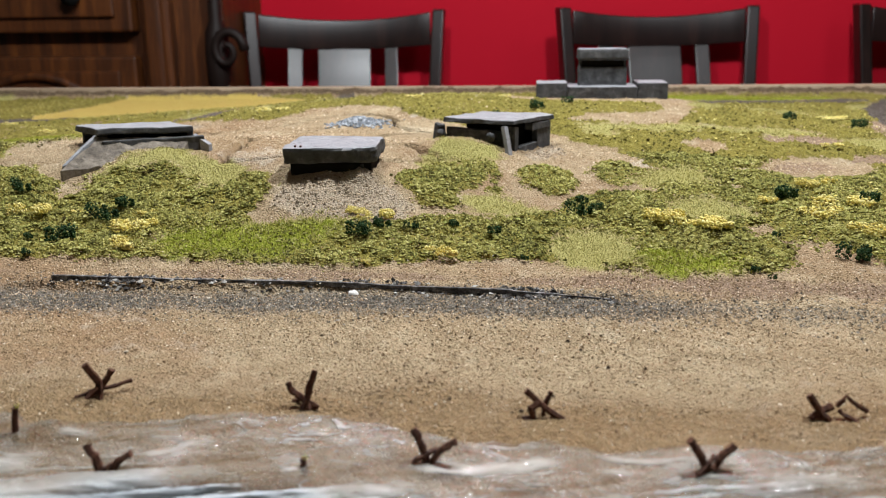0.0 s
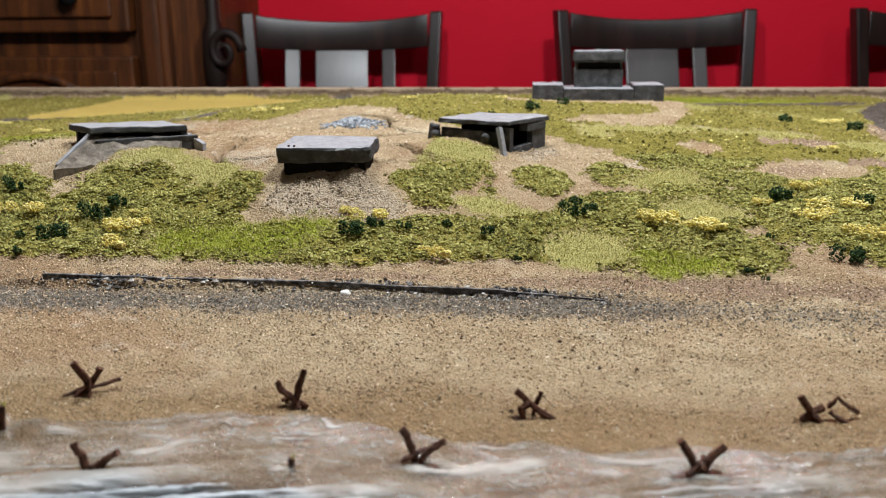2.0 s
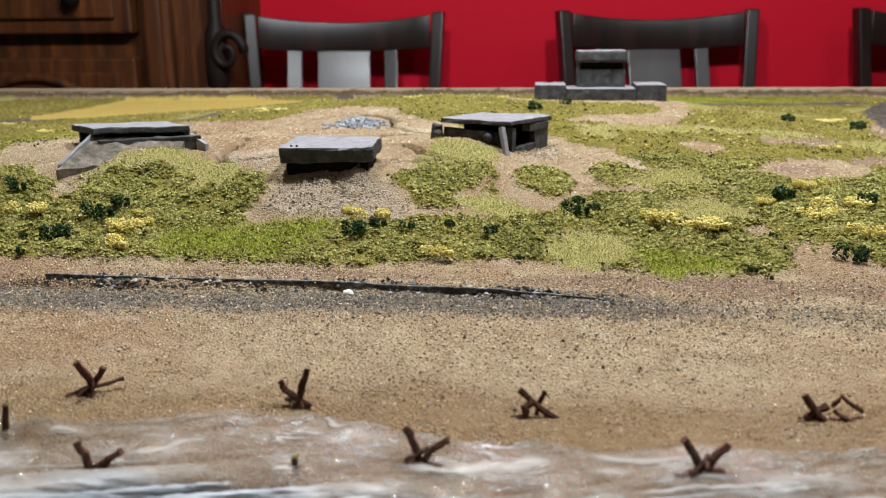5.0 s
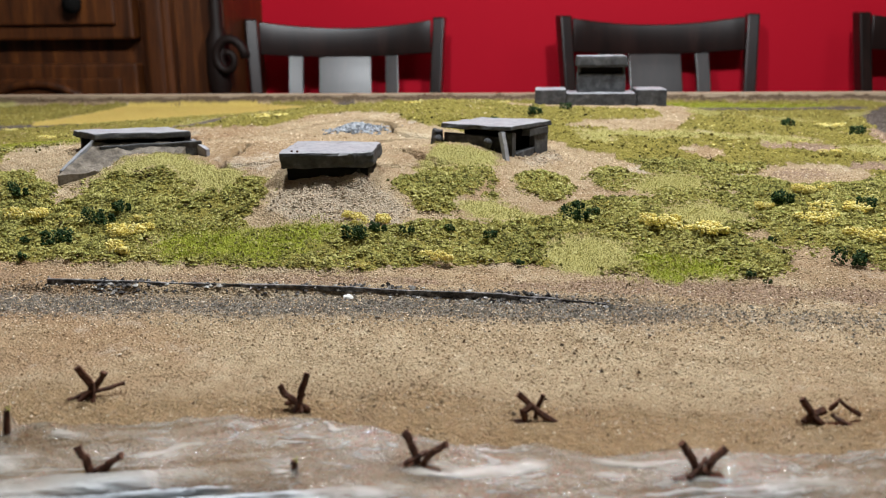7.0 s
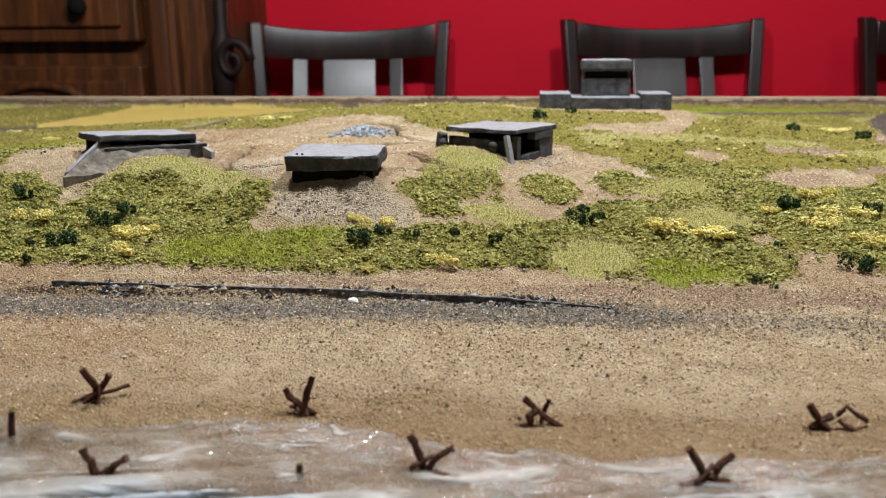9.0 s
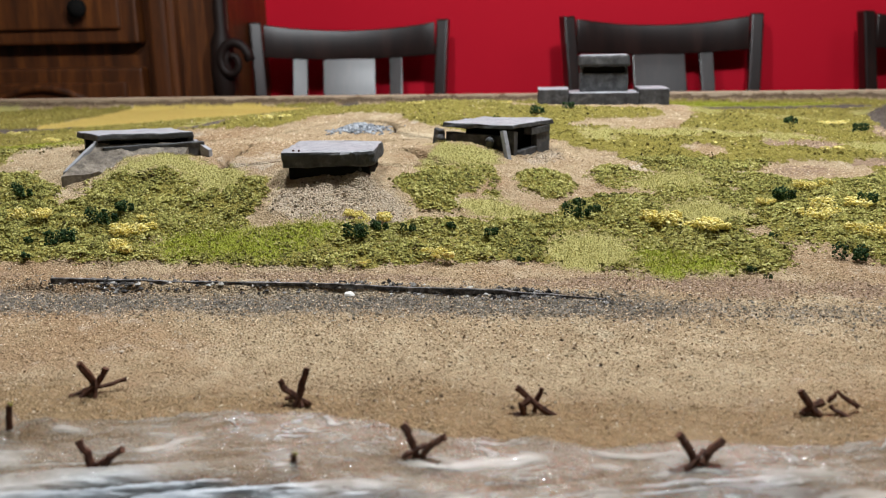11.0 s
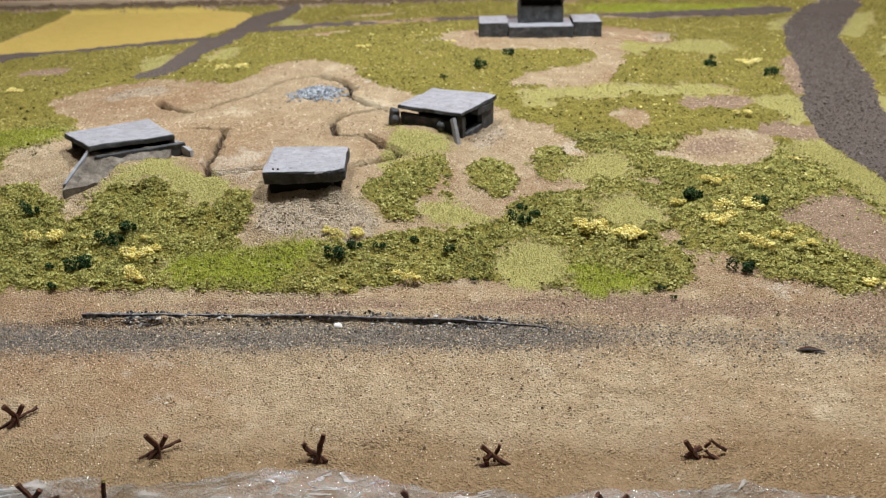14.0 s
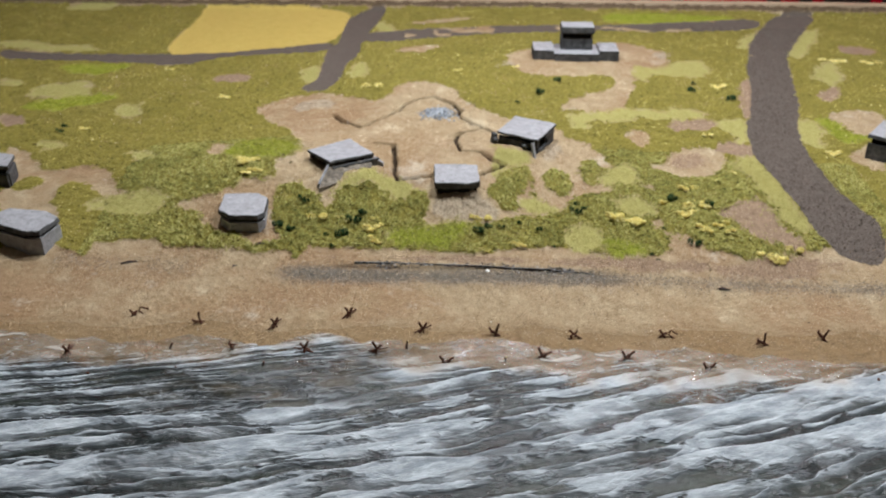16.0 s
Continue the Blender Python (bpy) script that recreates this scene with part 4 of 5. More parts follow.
    foam = m.math("MAXIMUM", foam, m.math("MULTIPLY", lap, m.remap(rag, 0.35, 0.6)))
    sea = m.ramp(m.noise(18, 5, 0.65, v), (0.3, srgb(10, 15, 16)), (0.5, srgb(25, 34, 34)), (0.70, srgb(50, 59, 48)))
    sea = m.mix(m.math("MULTIPLY", calm, m.remap(puff, 0.4, 0.65, 0.0, 0.6)), sea, srgb(92, 82, 62))
    murk = m.noise(150, 5, 0.62, m.coord((0.45, 1, 1), -0.1), 0.6)
    sea = m.mix(m.remap(deep, 0.05, 0.75), m.mix(m.remap(murk, 0.42, 0.6), srgb(88, 66, 43), srgb(118, 109, 95)), sea)
    white = m.mix(m.remap(m.noise(110, 5, 0.65, v), 0.3, 0.7), srgb(128, 136, 143), srgb(188, 195, 200))
    white = m.mix(m.remap(deep, 0.1, 0.6), srgb(208, 203, 194), white)
    m.colour(m.mix(m.math("MULTIPLY", foam, 0.95), sea, white))
    alpha = m.math("MAXIMUM", m.math("ADD", m.remap(deep, 0.0, 0.8, 0.28, 0.90), m.remap(murk, 0.45, 0.65, 0.0, 0.3)), m.math("MULTIPLY", foam, 0.85))
    m.bump(m.math("ADD", m.math("MULTIPLY", m.noise(300, 4, 0.65, v), 0.6), foam), 0.8, 0.003)
    m.rough(m.remap(foam, 0.0, 1.0, 0.30, 0.65))
    # a clear film lies over all of it and gives the wet sparkle
    clear, both, film, total = (m.node(k) for k in ("ShaderNodeBsdfTransparent", "ShaderNodeMixShader", "ShaderNodeBsdfGlossy", "ShaderNodeAddShader"))
    m.link(m.math("MULTIPLY", alpha, shore), both.inputs[0])
    m.link(clear.outputs[0], both.inputs[1])
    m.link(m.b.outputs[0], both.inputs[2])
    film.inputs["Roughness"].default_value = 0.10
    m.link(m.mix(m.math("MULTIPLY", m.math("MULTIPLY", shore, m.remap(m.noise(24, 3, 0.6), 0.42, 0.62, 0.2, 1.0)), m.remap(deep, 0.1, 0.8, 0.15, 0.03)), G0, G1), film.inputs["Color"])
    dent = m.node("ShaderNodeBump", Strength=1.0, Distance=0.005)
    m.link(m.noise(250, 3, 0.5), dent.inputs["Height"])
    m.link(dent.outputs[0], film.inputs["Normal"])
    m.link(both.outputs[0], total.inputs[0])
    m.link(film.outputs[0], total.inputs[1])
    m.link(total.outputs[0], m.t.nodes["Material Output"].inputs[0])
    return m.m


SHORELINE = (-0.6, -0.02, -0.4, -0.014, -0.3, -0.022, -0.24, -0.010, -0.2, -0.022, -0.155, -0.008, -0.1, -0.018, -0.05, -0.016, -0.02, -0.006, 0.01, -0.010, 0.045, -0.019, 0.1, -0.022, 0.15, -0.018, 0.2, -0.022, 0.3, -0.03, 0.6, -0.03)


def sea():
    xs, ys = grid_lines(BOARD[0], BOARD[1], -0.45, 0.4, 0.0020, 0.004), grid_lines(BOARD[2], 0.008, -0.17, 0.004, 0.0012, 0.0018)
    x, y = np.meshgrid(xs, ys)
    z, phases, deep = water_height(x, y)
    line = np.interp(x, SHORELINE[::2], SHORELINE[1::2])
    edge = -0.003 - line + 0.012 * (fbm(x, 0.3 * y, 14, 3, 5) - 0.5) + 0.008 * (fbm(x, y, 60, 3, 2) - 0.5)
    shore = 1 - step(y + edge + 0.010 * (fbm(x, y, 45, 3, 1) - 0.5), -0.012, 0.006)
    bed = sample(ground_z, x.ravel(), y.ravel()).reshape(x.shape)
    z = np.maximum(z, bed + 0.0004) * shore + (bed - 0.002) * (1 - shore)
    lap = np.zeros_like(x)
    for k, off in enumerate((0.002, 0.013, 0.024, 0.034)):
        bent = 0.022 * (fbm(x, 0.4 * y, 13, 3, k) - 0.5)
        lap = np.maximum(lap, np.exp(-(((y + edge + off + bent) / (0.0016 + 0.0012 * k)) ** 2)) * step(fbm(x, y, 26, 3, 6 + k), 0.38, 0.62))
    calm = np.exp(-(((x + 0.16) / 0.15) ** 2) - ((y + 0.083) / 0.030) ** 2) * (0.6 + 0.8 * fbm(x, y, 14, 3, 3))
    lobes = step(fbm(x, y, 20, 4, 2), 0.52, 0.66) * np.exp(-(((y + edge + 0.008) / 0.012) ** 2)) * step(-x, 0.02, 0.12)
    lap = np.clip(0.85 * lap + 0.6 * lobes, 0, 1) * (1 - 0.7 * deep)
    ob = sheet("water", xs, ys, z, water_material(), {"sea": [lap, deep, shore, calm], "wave": [*phases, deep]})
    tagged(ob, "dark glossy resin sea with white foam streaks", "water", kind="structure")


sea()


# ---- loose cover: crumbs, blades and grains ----
OCTA_V = np.array([(1, 0, 0), (-1, 0, 0), (0, 1, 0), (0, -1, 0), (0, 0, 1), (0, 0, -1)], float)
OCTA_F = np.array([(0, 2, 4), (2, 1, 4), (1, 3, 4), (3, 0, 4), (2, 0, 5), (1, 2, 5), (3, 1, 5), (0, 3, 5)])


def raw_mesh(name, co, tris, material, smooth=False):
    me = bpy.data.meshes.new(name)
    me.vertices.add(len(co))
    me.vertices.foreach_set("co", co.astype(np.float32).ravel())
    me.loops.add(tris.size)
    me.loops.foreach_set("vertex_index", tris.astype(np.int32).ravel())
    me.polygons.add(len(tris))
    me.polygons.foreach_set("loop_start", np.arange(0, tris.size, 3, dtype=np.int32))
    me.polygons.foreach_set("use_smooth", np.full(len(tris), smooth))
    me.update(calc_edges=True)
    me.materials.append(material)
    return me


def spots(count, x0, x1, y0, y1, weigh, seed):
    """Random places in a stretch of the board, kept as often as weigh says."""
    r = np.random.RandomState(seed)
    xs, ys = [], []
    found = 0
    while found < count:
        x, y = r.uniform(x0, x1, 60000), r.uniform(y0, y1, 60000)
        keep = r.rand(60000) < weigh(x, y, covered(x, y))
        xs.append(x[keep])
        ys.append(y[keep])
        found += keep.sum()
        if len(xs) > 40:
            break
    return np.concatenate(xs)[:count], np.concatenate(ys)[:count], r


TETRA_F = np.array([(0, 2, 4), (2, 1, 4), (1, 3, 4), (3, 0, 4)])


def crumbs(name, label, category, count, area, weigh, size, material, seed, sink=0.3, flat=0.75, caps=False):
    """Crumbs strewn over the ground, every one an uneven little lump."""
    x, y, r = spots(count, *area, weigh, seed)
    n = len(x)
    z = at_ground(x, y)
    s = r.uniform(size[0], size[1], n) * r.uniform(0.7, 1.25, n)
    co = OCTA_V[None] * (1 + r.uniform(-0.45, 0.45, (n, 6, 1))) + r.uniform(-0.25, 0.25, (n, 6, 3))
    a = r.uniform(0, 6.283, n)
    c, d = np.cos(a)[:, None], np.sin(a)[:, None]
    co = np.stack([co[..., 0] * c - co[..., 1] * d, co[..., 0] * d + co[..., 1] * c, co[..., 2] * flat], -1) * s[:, None, None]
    co += np.stack([x, y, z + s * flat * (1 - 2 * sink) * r.uniform(0.4, 1.6, n)], -1)[:, None, :]
    tris = ((TETRA_F if caps else OCTA_F)[None] + 6 * np.arange(n)[:, None, None]).reshape(-1, 3)
    ob = new(name, raw_mesh(name, co.reshape(-1, 3), tris, material))
    return tagged(ob, label, category, kind="stuff")


def blades(name, label, category, count, area, weigh, length, width, material, seed):
    """Static grass: tapered fibres that stand at all angles."""
    x, y, r = spots(count, *area, weigh, seed)
    n = len(x)
    z = at_ground(x, y)
    h = r.uniform(length[0], length[1], n)
    a, tilt = r.uniform(0, 6.283, n), r.uniform(0.1, 1.15, n)
    way = np.stack([np.cos(a) * np.sin(tilt), np.sin(a) * np.sin(tilt), np.cos(tilt)], -1)
    b = r.uniform(0, 6.283, n)
    side = np.stack([np.cos(b), np.sin(b), 0 * b], -1) * (width * r.uniform(0.7, 1.3, n))[:, None]
    root = np.stack([x, y, z - 0.0004], -1)
    mid = root + way * (0.55 * h)[:, None]
    tip = root + way * h[:, None] * np.array([1.15, 1.15, 0.9])
    co = np.stack([root - side, root + side, mid + 0.8 * side, mid - 0.8 * side, tip], 1)
    faces = np.array([(0, 1, 2), (0, 2, 3), (3, 2, 4)])
    tris = (faces[None] + 5 * np.arange(n)[:, None, None]).reshape(-1, 3)
    ob = new(name, raw_mesh(name, co.reshape(-1, 3), tris, material))
    return tagged(ob, label, category, kind="stuff")


TURF_CRUMB = island_material("turf_crumb", [(0.0, srgb(84, 78, 40)), (0.22, srgb(118, 112, 56)), (0.5, srgb(151, 146, 78)), (0.80, srgb(174, 167, 99)), (0.95, srgb(195, 188, 127)), (1.0, srgb(144, 155, 76))],
                             other=[(0.0, srgb(71, 69, 36)), (0.3, srgb(106, 105, 52)), (0.6, srgb(135, 132, 68)), (1.0, srgb(164, 159, 94))])
FAR_CRUMB = island_material("far_turf_crumb", [(0.0, srgb(112, 102, 51)), (0.3, srgb(138, 129, 65)), (0.7, srgb(160, 149, 83)), (1.0, srgb(180, 168, 106))], scale=15,
                            other=[(0.0, srgb(86, 81, 39)), (0.4, srgb(114, 107, 52)), (1.0, srgb(142, 134, 71))])
TURF_FIBRE = island_material("turf_fibre", [(0.0, srgb(105, 103, 52)), (0.5, srgb(151, 147, 81)), (0.85, srgb(180, 175, 110)), (1.0, srgb(205, 201, 144))])
PALE_BLADE = island_material("pale_blade", [(0.0, srgb(148, 141, 79)), (0.5, srgb(171, 164, 100)), (1.0, srgb(195, 188, 128))])
GREEN_BLADE = island_material("green_blade", [(0.0, srgb(130, 138, 40)), (0.4, srgb(150, 157, 50)), (0.75, srgb(172, 174, 72)), (1.0, srgb(203, 194, 109))])
SAND_GRAIN = island_material("sand_grain", [(0.0, srgb(90, 70, 51)), (0.16, srgb(141, 116, 87)), (0.5, srgb(184, 157, 124)), (0.85, srgb(214, 189, 157)), (1.0, srgb(242, 226, 201))])
GREY_GRAIN = island_material("grey_grain", [(0.0, srgb(82, 76, 68)), (0.4, srgb(114, 107, 96)), (0.8, srgb(142, 133, 119)), (1.0, srgb(176, 168, 156))])
STONE_GRAIN = island_material("stone_grain", [(0.0, srgb(87, 74, 60)), (0.4, srgb(148, 130, 110)), (0.8, srgb(186, 168, 146)), (1.0, srgb(208, 195, 177))])
ROAD_GRAIN = island_material("road_grain", [(0.0, srgb(64, 56, 51)), (0.6, srgb(94, 84, 77)), (1.0, srgb(124, 114, 106))])
YELLOW_CRUMB = island_material("yellow_crumb", [(0.0, srgb(204, 186, 100)), (0.5, srgb(228, 212, 128)), (1.0, srgb(242, 232, 168))])
BUSH_CRUMB = island_material("bush_crumb", [(0.0, srgb(24, 42, 25)), (0.5, srgb(46, 70, 42)), (0.85, srgb(72, 98, 62)), (1.0, srgb(104, 122, 76))])
BROWN_CRUMB = island_material("brown_crumb", [(0.0, srgb(40, 36, 16)), (0.6, srgb(70, 62, 28)), (1.0, srgb(96, 84, 40))])

NEAR, FAR = (-0.40, 0.42, 0.10, 0.33), (-0.93, 0.86, 0.10, 0.99)


def beyond(x, y):
    """Outside the near stretch."""
    return 1.0 * ((y > NEAR[3]) | (x < NEAR[0]) | (x > NEAR[1]))


crumbs("turf", "olive green foam turf in rough tufts", "turf", 112000, NEAR, lambda x, y, m: m["turf"] ** 1.3 * (0.20 + 0.8 * step(fbm(x, y, 230, 2, 1), 0.30, 0.60)) * (0.4 + 0.8 * fbm(x, y, 60, 2, 3)), (0.00024, 0.00095), TURF_CRUMB, 11)
crumbs("turf", "olive green foam turf on the far hills", "turf", 64000, FAR, lambda x, y, m: m["turf"] ** 1.5 * beyond(x, y) * (0.3 + 0.9 * fbm(x, y, 60, 2, 3)), (0.0006, 0.0013), FAR_CRUMB, 12)
blades("turf_fibres", "short olive fibres between the turf crumbs", "turf", 30000, NEAR, lambda x, y, m: m["turf"], (0.0010, 0.0022), 0.00009, TURF_FIBRE, 24)
blades("static_grass", "pale straw-green static grass", "grass", 46000, NEAR, lambda x, y, m: m["pale"], (0.0010, 0.0027), 0.00009, PALE_BLADE, 13)
blades("static_grass", "pale straw-green static grass further off", "grass", 46000, FAR, lambda x, y, m: m["pale"] * beyond(x, y), (0.0010, 0.0024), 0.00016, PALE_BLADE, 14)
blades("static_grass", "fresh green static grass", "grass", 24000, NEAR, lambda x, y, m: m["green"], (0.0012, 0.0032), 0.00010, GREEN_BLADE, 15)
blades("static_grass", "fresh green static grass further off", "grass", 12000, FAR, lambda x, y, m: m["green"] * beyond(x, y), (0.002, 0.004), 0.0003, GREEN_BLADE, 16)
crumbs("sand_grains", "coarse tan sand grains", "sand", 150000, (-0.42, 0.46, -0.02, 0.34), lambda x, y, m: (1 - m["trench"]) * (1 - m["turf"]) * (1 - m["pale"]) * (1 - m["green"]) * (1 - m["road"]) * (0.35 + 0.65 * step(y, 0.0, 0.07)) * (0.3 + fbm(x, y, 70, 3, 5)), (0.00015, 0.00042), SAND_GRAIN, 17, caps=True)
crumbs("grey_grit", "dark grey grit along the beach", "grit", 16000, (-0.42, 0.5, 0.03, 0.12), lambda x, y, m: m["grey"], (0.0002, 0.0006), GREY_GRAIN, 18, caps=True)
crumbs("stone_rubble", "grey broken stones on bare patches", "rubble", 1900, (-0.3, 0.32, 0.13, 0.72), lambda x, y, m: m["rubble"] * (0.2 + fbm(x, y, 90, 2, 1)), (0.00025, 0.0008), STONE_GRAIN, 19)
crumbs("rubble_heap", "heap of pale blue-grey broken concrete", "rubble", 900, (-0.09, -0.03, 0.385, 0.435), lambda x, y, m: np.exp(-(((x + 0.062) / 0.014) ** 2) - ((y - 0.409) / 0.012) ** 2), (0.0005, 0.0017), island_material("heap_stone", [(0.0, srgb(96, 100, 106)), (0.4, srgb(134, 138, 144)), (1.0, srgb(176, 180, 186))]), 33)
crumbs("sand_grains", "tan sand grains on bare hills", "sand", 16000, (-0.6, 0.56, 0.30, 0.72), lambda x, y, m: (1 - m["trench"]) * np.clip(1 - m["turf"] - m["pale"] - m["green"] - m["road"] - m["field"], 0, 1), (0.0003, 0.0007), SAND_GRAIN, 20, caps=True)
crumbs("road_grit", "dark brown grit on the dirt road", "grit", 9000, (0.28, 0.62, 0.10, 0.9), lambda x, y, m: m["road"], (0.0004, 0.0011), ROAD_GRAIN, 21, caps=True)
crumbs("yellow_flowers", "small yellow flower flock among the turf", "flowers", 1800, FAR, lambda x, y, m: m["turf"] * (0.005 + step(fbm(x, y, 30, 4, 6) + 0.04 * step(x, 0.1, 0.2), 0.60, 0.70)), (0.0005, 0.0011), YELLOW_CRUMB, 22)
crumbs("dark_flock", "dark brown flock specks in the turf", "flock", 4600, FAR, lambda x, y, m: m["turf"] * 0.25, (0.0005, 0.0013), BROWN_CRUMB, 23)


crumbs("brown_grit", "coarse dark brown grit on the upper beach", "grit", 15000, (-0.45, 0.5, -0.01, 0.15), lambda x, y, m: (1 - m["turf"]) * (0.10 + 0.12 * step(fbm(x, y, 22, 3, 4), 0.45, 0.65) + m["soil"]) * (1 - m["pale"]) * (1 - m["green"]), (0.00016, 0.00048), island_material("brown_grain", [(0.0, srgb(98, 77, 57)), (0.5, srgb(124, 100, 75)), (1.0, srgb(156, 130, 102))]), 26, caps=True)
crumbs("pebbles", "scattered dark and white pebbles on the beach", "pebbles", 900, (-0.45, 0.5, -0.01, 0.13), lambda x, y, m: (1 - m["turf"]) * 0.3 * step(fbm(x, y, 30, 3, 4), 0.4, 0.7), (0.00022, 0.0007), island_material("pebble_stone", [(0.0, srgb(66, 54, 44)), (0.55, srgb(104, 87, 68)), (0.8, srgb(160, 138, 110)), (1.0, srgb(222, 212, 196))]), 25)


# ---- bushes and flower clumps ----
def clump_mesh(name, material, wide, tall, lumps, seed, fine=1.0):
    r = random.Random(seed)
    bm = bmesh.new()
    hearts = [(r.uniform(-0.9, 0.9) * wide, r.uniform(-0.6, 0.6) * wide, r.uniform(0.4, 1.0)) for _ in range(4)]
    for k in range(lumps):
        hx, hy, hs = r.choice(hearts)
        a, d = r.uniform(0, 6.283), wide * 0.55 * hs * math.sqrt(r.random())
        up = tall * hs * r.random() * (1 - 0.6 * d / wide)
        s = wide * r.uniform(0.06, 0.19) * fine
        made = bmesh.ops.create_icosphere(bm, subdivisions=1, radius=s)["verts"]
        at = Vector((hx + d * math.cos(a), hy + d * math.sin(a), up))
        for v in made:
            v.co = v.co * r.uniform(0.6, 1.35) + at
    me = bpy.data.meshes.new(name)
    bm.to_mesh(me)
    bm.free()
    me.materials.append(material)
    across = [v.co.x for v in me.vertices]
    me["wide"] = max(across) - min(across)
    return me


BUSH_SHAPES = [clump_mesh("bush", BUSH_CRUMB, 0.0050, 0.0072, 420, k, 0.46) for k in range(4)]
FLOWER_SHAPES = [clump_mesh("flower_clump", YELLOW_CRUMB, 0.0062, 0.0038, 420, 20 + k, 0.40) for k in range(4)]
TWIG_SHAPES = [clump_mesh("brown_tuft", BROWN_CRUMB, 0.0022, 0.004, 26, 40 + k) for k in range(3)]


def plant(shapes, name, label, category, group, x, y, wide, k=0, low=1.0):
    """A clump of a given width."""
    mesh = shapes[k % len(shapes)]
    size = wide / mesh["wide"]
    ob = new(name, mesh)
    ob.matrix_basis = pose(x, y, on(x, y) + 0.0010, 0, 0, 24 * math.sin(2.1 * k)) @ Matrix.Diagonal((size, size * 0.8, min(size, 1.5) * low, 1))
    return tagged(ob, label, category, group)


for k, (x, y, wide) in enumerate([(-0.213, 0.145, 0.0116), (-0.197, 0.141, 0.0099), (-0.193, 0.183, 0.0139), (-0.163, 0.138, 0.0052), (-0.149, 0.138, 0.0147), (-0.155, 0.120, 0.0054), (-0.138, 0.157, 0.0168), (-0.128, 0.167, 0.0094),
                                  (-0.014, 0.146, 0.0126), (-0.002, 0.152, 0.0091), (0.010, 0.155, 0.0078), (0.029, 0.164, 0.0057), (0.047, 0.154, 0.0070), (0.062, 0.130, 0.0041), (0.086, 0.188, 0.0148), (0.090, 0.200, 0.0068), (0.095, 0.195, 0.0075), (0.174, 0.166, 0.0044),
                                  (0.200, 0.140, 0.0160), (0.193, 0.214, 0.0125), (0.225, 0.203, 0.0101), (0.155, 0.120, 0.0047), (0.159, 0.112, 0.0044)]):
    plant(BUSH_SHAPES, "bush", "dark green foam bush among the turf", "bush", "dark bushes", x, y, wide, k)
for k, (x, y, wide) in enumerate([(0.092, 0.519, 0.0112), (0.070, 0.472, 0.0127), (0.037, 0.441, 0.0072), (0.277, 0.527, 0.0116), (0.322, 0.508, 0.0150), (0.284, 0.555, 0.0072), (-0.533, 0.396, 0.0108), (-0.530, 0.409, 0.0078)]):
    plant(BUSH_SHAPES, "bush", "dark green foam bush on the far turf", "bush", "dark bushes", x, y, wide, k)
for k, (x, y, wide) in enumerate([(-0.176, 0.161, 0.0161), (-0.118, 0.149, 0.0165), (-0.117, 0.129, 0.0143), (-0.118, 0.162, 0.0074), (-0.009, 0.165, 0.0143), (-0.018, 0.167, 0.0079), (0.024, 0.129, 0.0119), (-0.004, 0.118, 0.0050), (0.137, 0.176, 0.0230), (0.126, 0.182, 0.0148), (0.145, 0.175, 0.0148),
                                  (0.209, 0.235, 0.0162), (0.212, 0.203, 0.0225), (0.200, 0.190, 0.0171), (0.210, 0.161, 0.0154), (0.231, 0.169, 0.0150), (0.237, 0.157, 0.0096), (0.180, 0.210, 0.0078), (0.266, 0.121, 0.0197), (0.277, 0.114, 0.0143), (0.294, 0.133, 0.0133), (-0.263, 0.253, 0.0207), (-0.254, 0.233, 0.0131), (-0.153, 0.163, 0.0061)]):
    plant(FLOWER_SHAPES, "flower_clump", "low yellow flowering clump in the turf", "flowers", "yellow flower clumps", x, y, 1.35 * wide, k)
for k, (x, y, wide) in enumerate([(-0.153, 0.504, 0.0300), (0.318, 0.557, 0.0279), (0.271, 0.284, 0.0088), (-0.040, 0.548, 0.0150), (0.039, 0.572, 0.0118), (-0.350, 0.500, 0.0183), (-0.270, 0.257, 0.0190), (-0.258, 0.230, 0.0185), (-0.464, 0.631, 0.0177), (-0.506, 0.407, 0.0154), (0.528, 0.717, 0.0421), (0.584, 0.707, 0.0347), (0.263, 0.383, 0.0157), (0.410, 0.361, 0.0221)]):
    plant(FLOWER_SHAPES, "flower_clump", "thin yellow flowering clump on the far turf", "flowers", "yellow flower clumps", x, y, wide, k, 0.6)
for k, (x, y, wide) in enumerate([(0.175, 0.323, 0.0041), (0.154, 0.327, 0.0036), (0.241, 0.152, 0.0040), (0.232, 0.146, 0.0033), (0.290, 0.133, 0.0037), (0.105, 0.105, 0.0036), (-0.132, 0.204, 0.0087), (0.015, 0.136, 0.0034), (-0.039, 0.127, 0.0031), (0.278, 0.529, 0.0070), (0.281, 0.554, 0.0054), (0.069, 0.133, 0.0031), (-0.215, 0.248, 0.0039), (0.205, 0.098, 0.003), (-0.34, 0.17, 0.004), (-0.40, 0.19, 0.004)]):
    plant(TWIG_SHAPES, "brown_tuft", "small dark brown weed tuft", "weed", "weed tufts", x, y, wide, k)


# ---- bunkers ----
def inset(poly, by):
    """An outline drawn in by a share towards its middle."""
    cx, cy = sum(p[0] for p in poly) / len(poly), sum(p[1] for p in poly) / len(poly)
    return [(x + (cx - x) * by, y + (cy - y) * by) for x, y in poly]


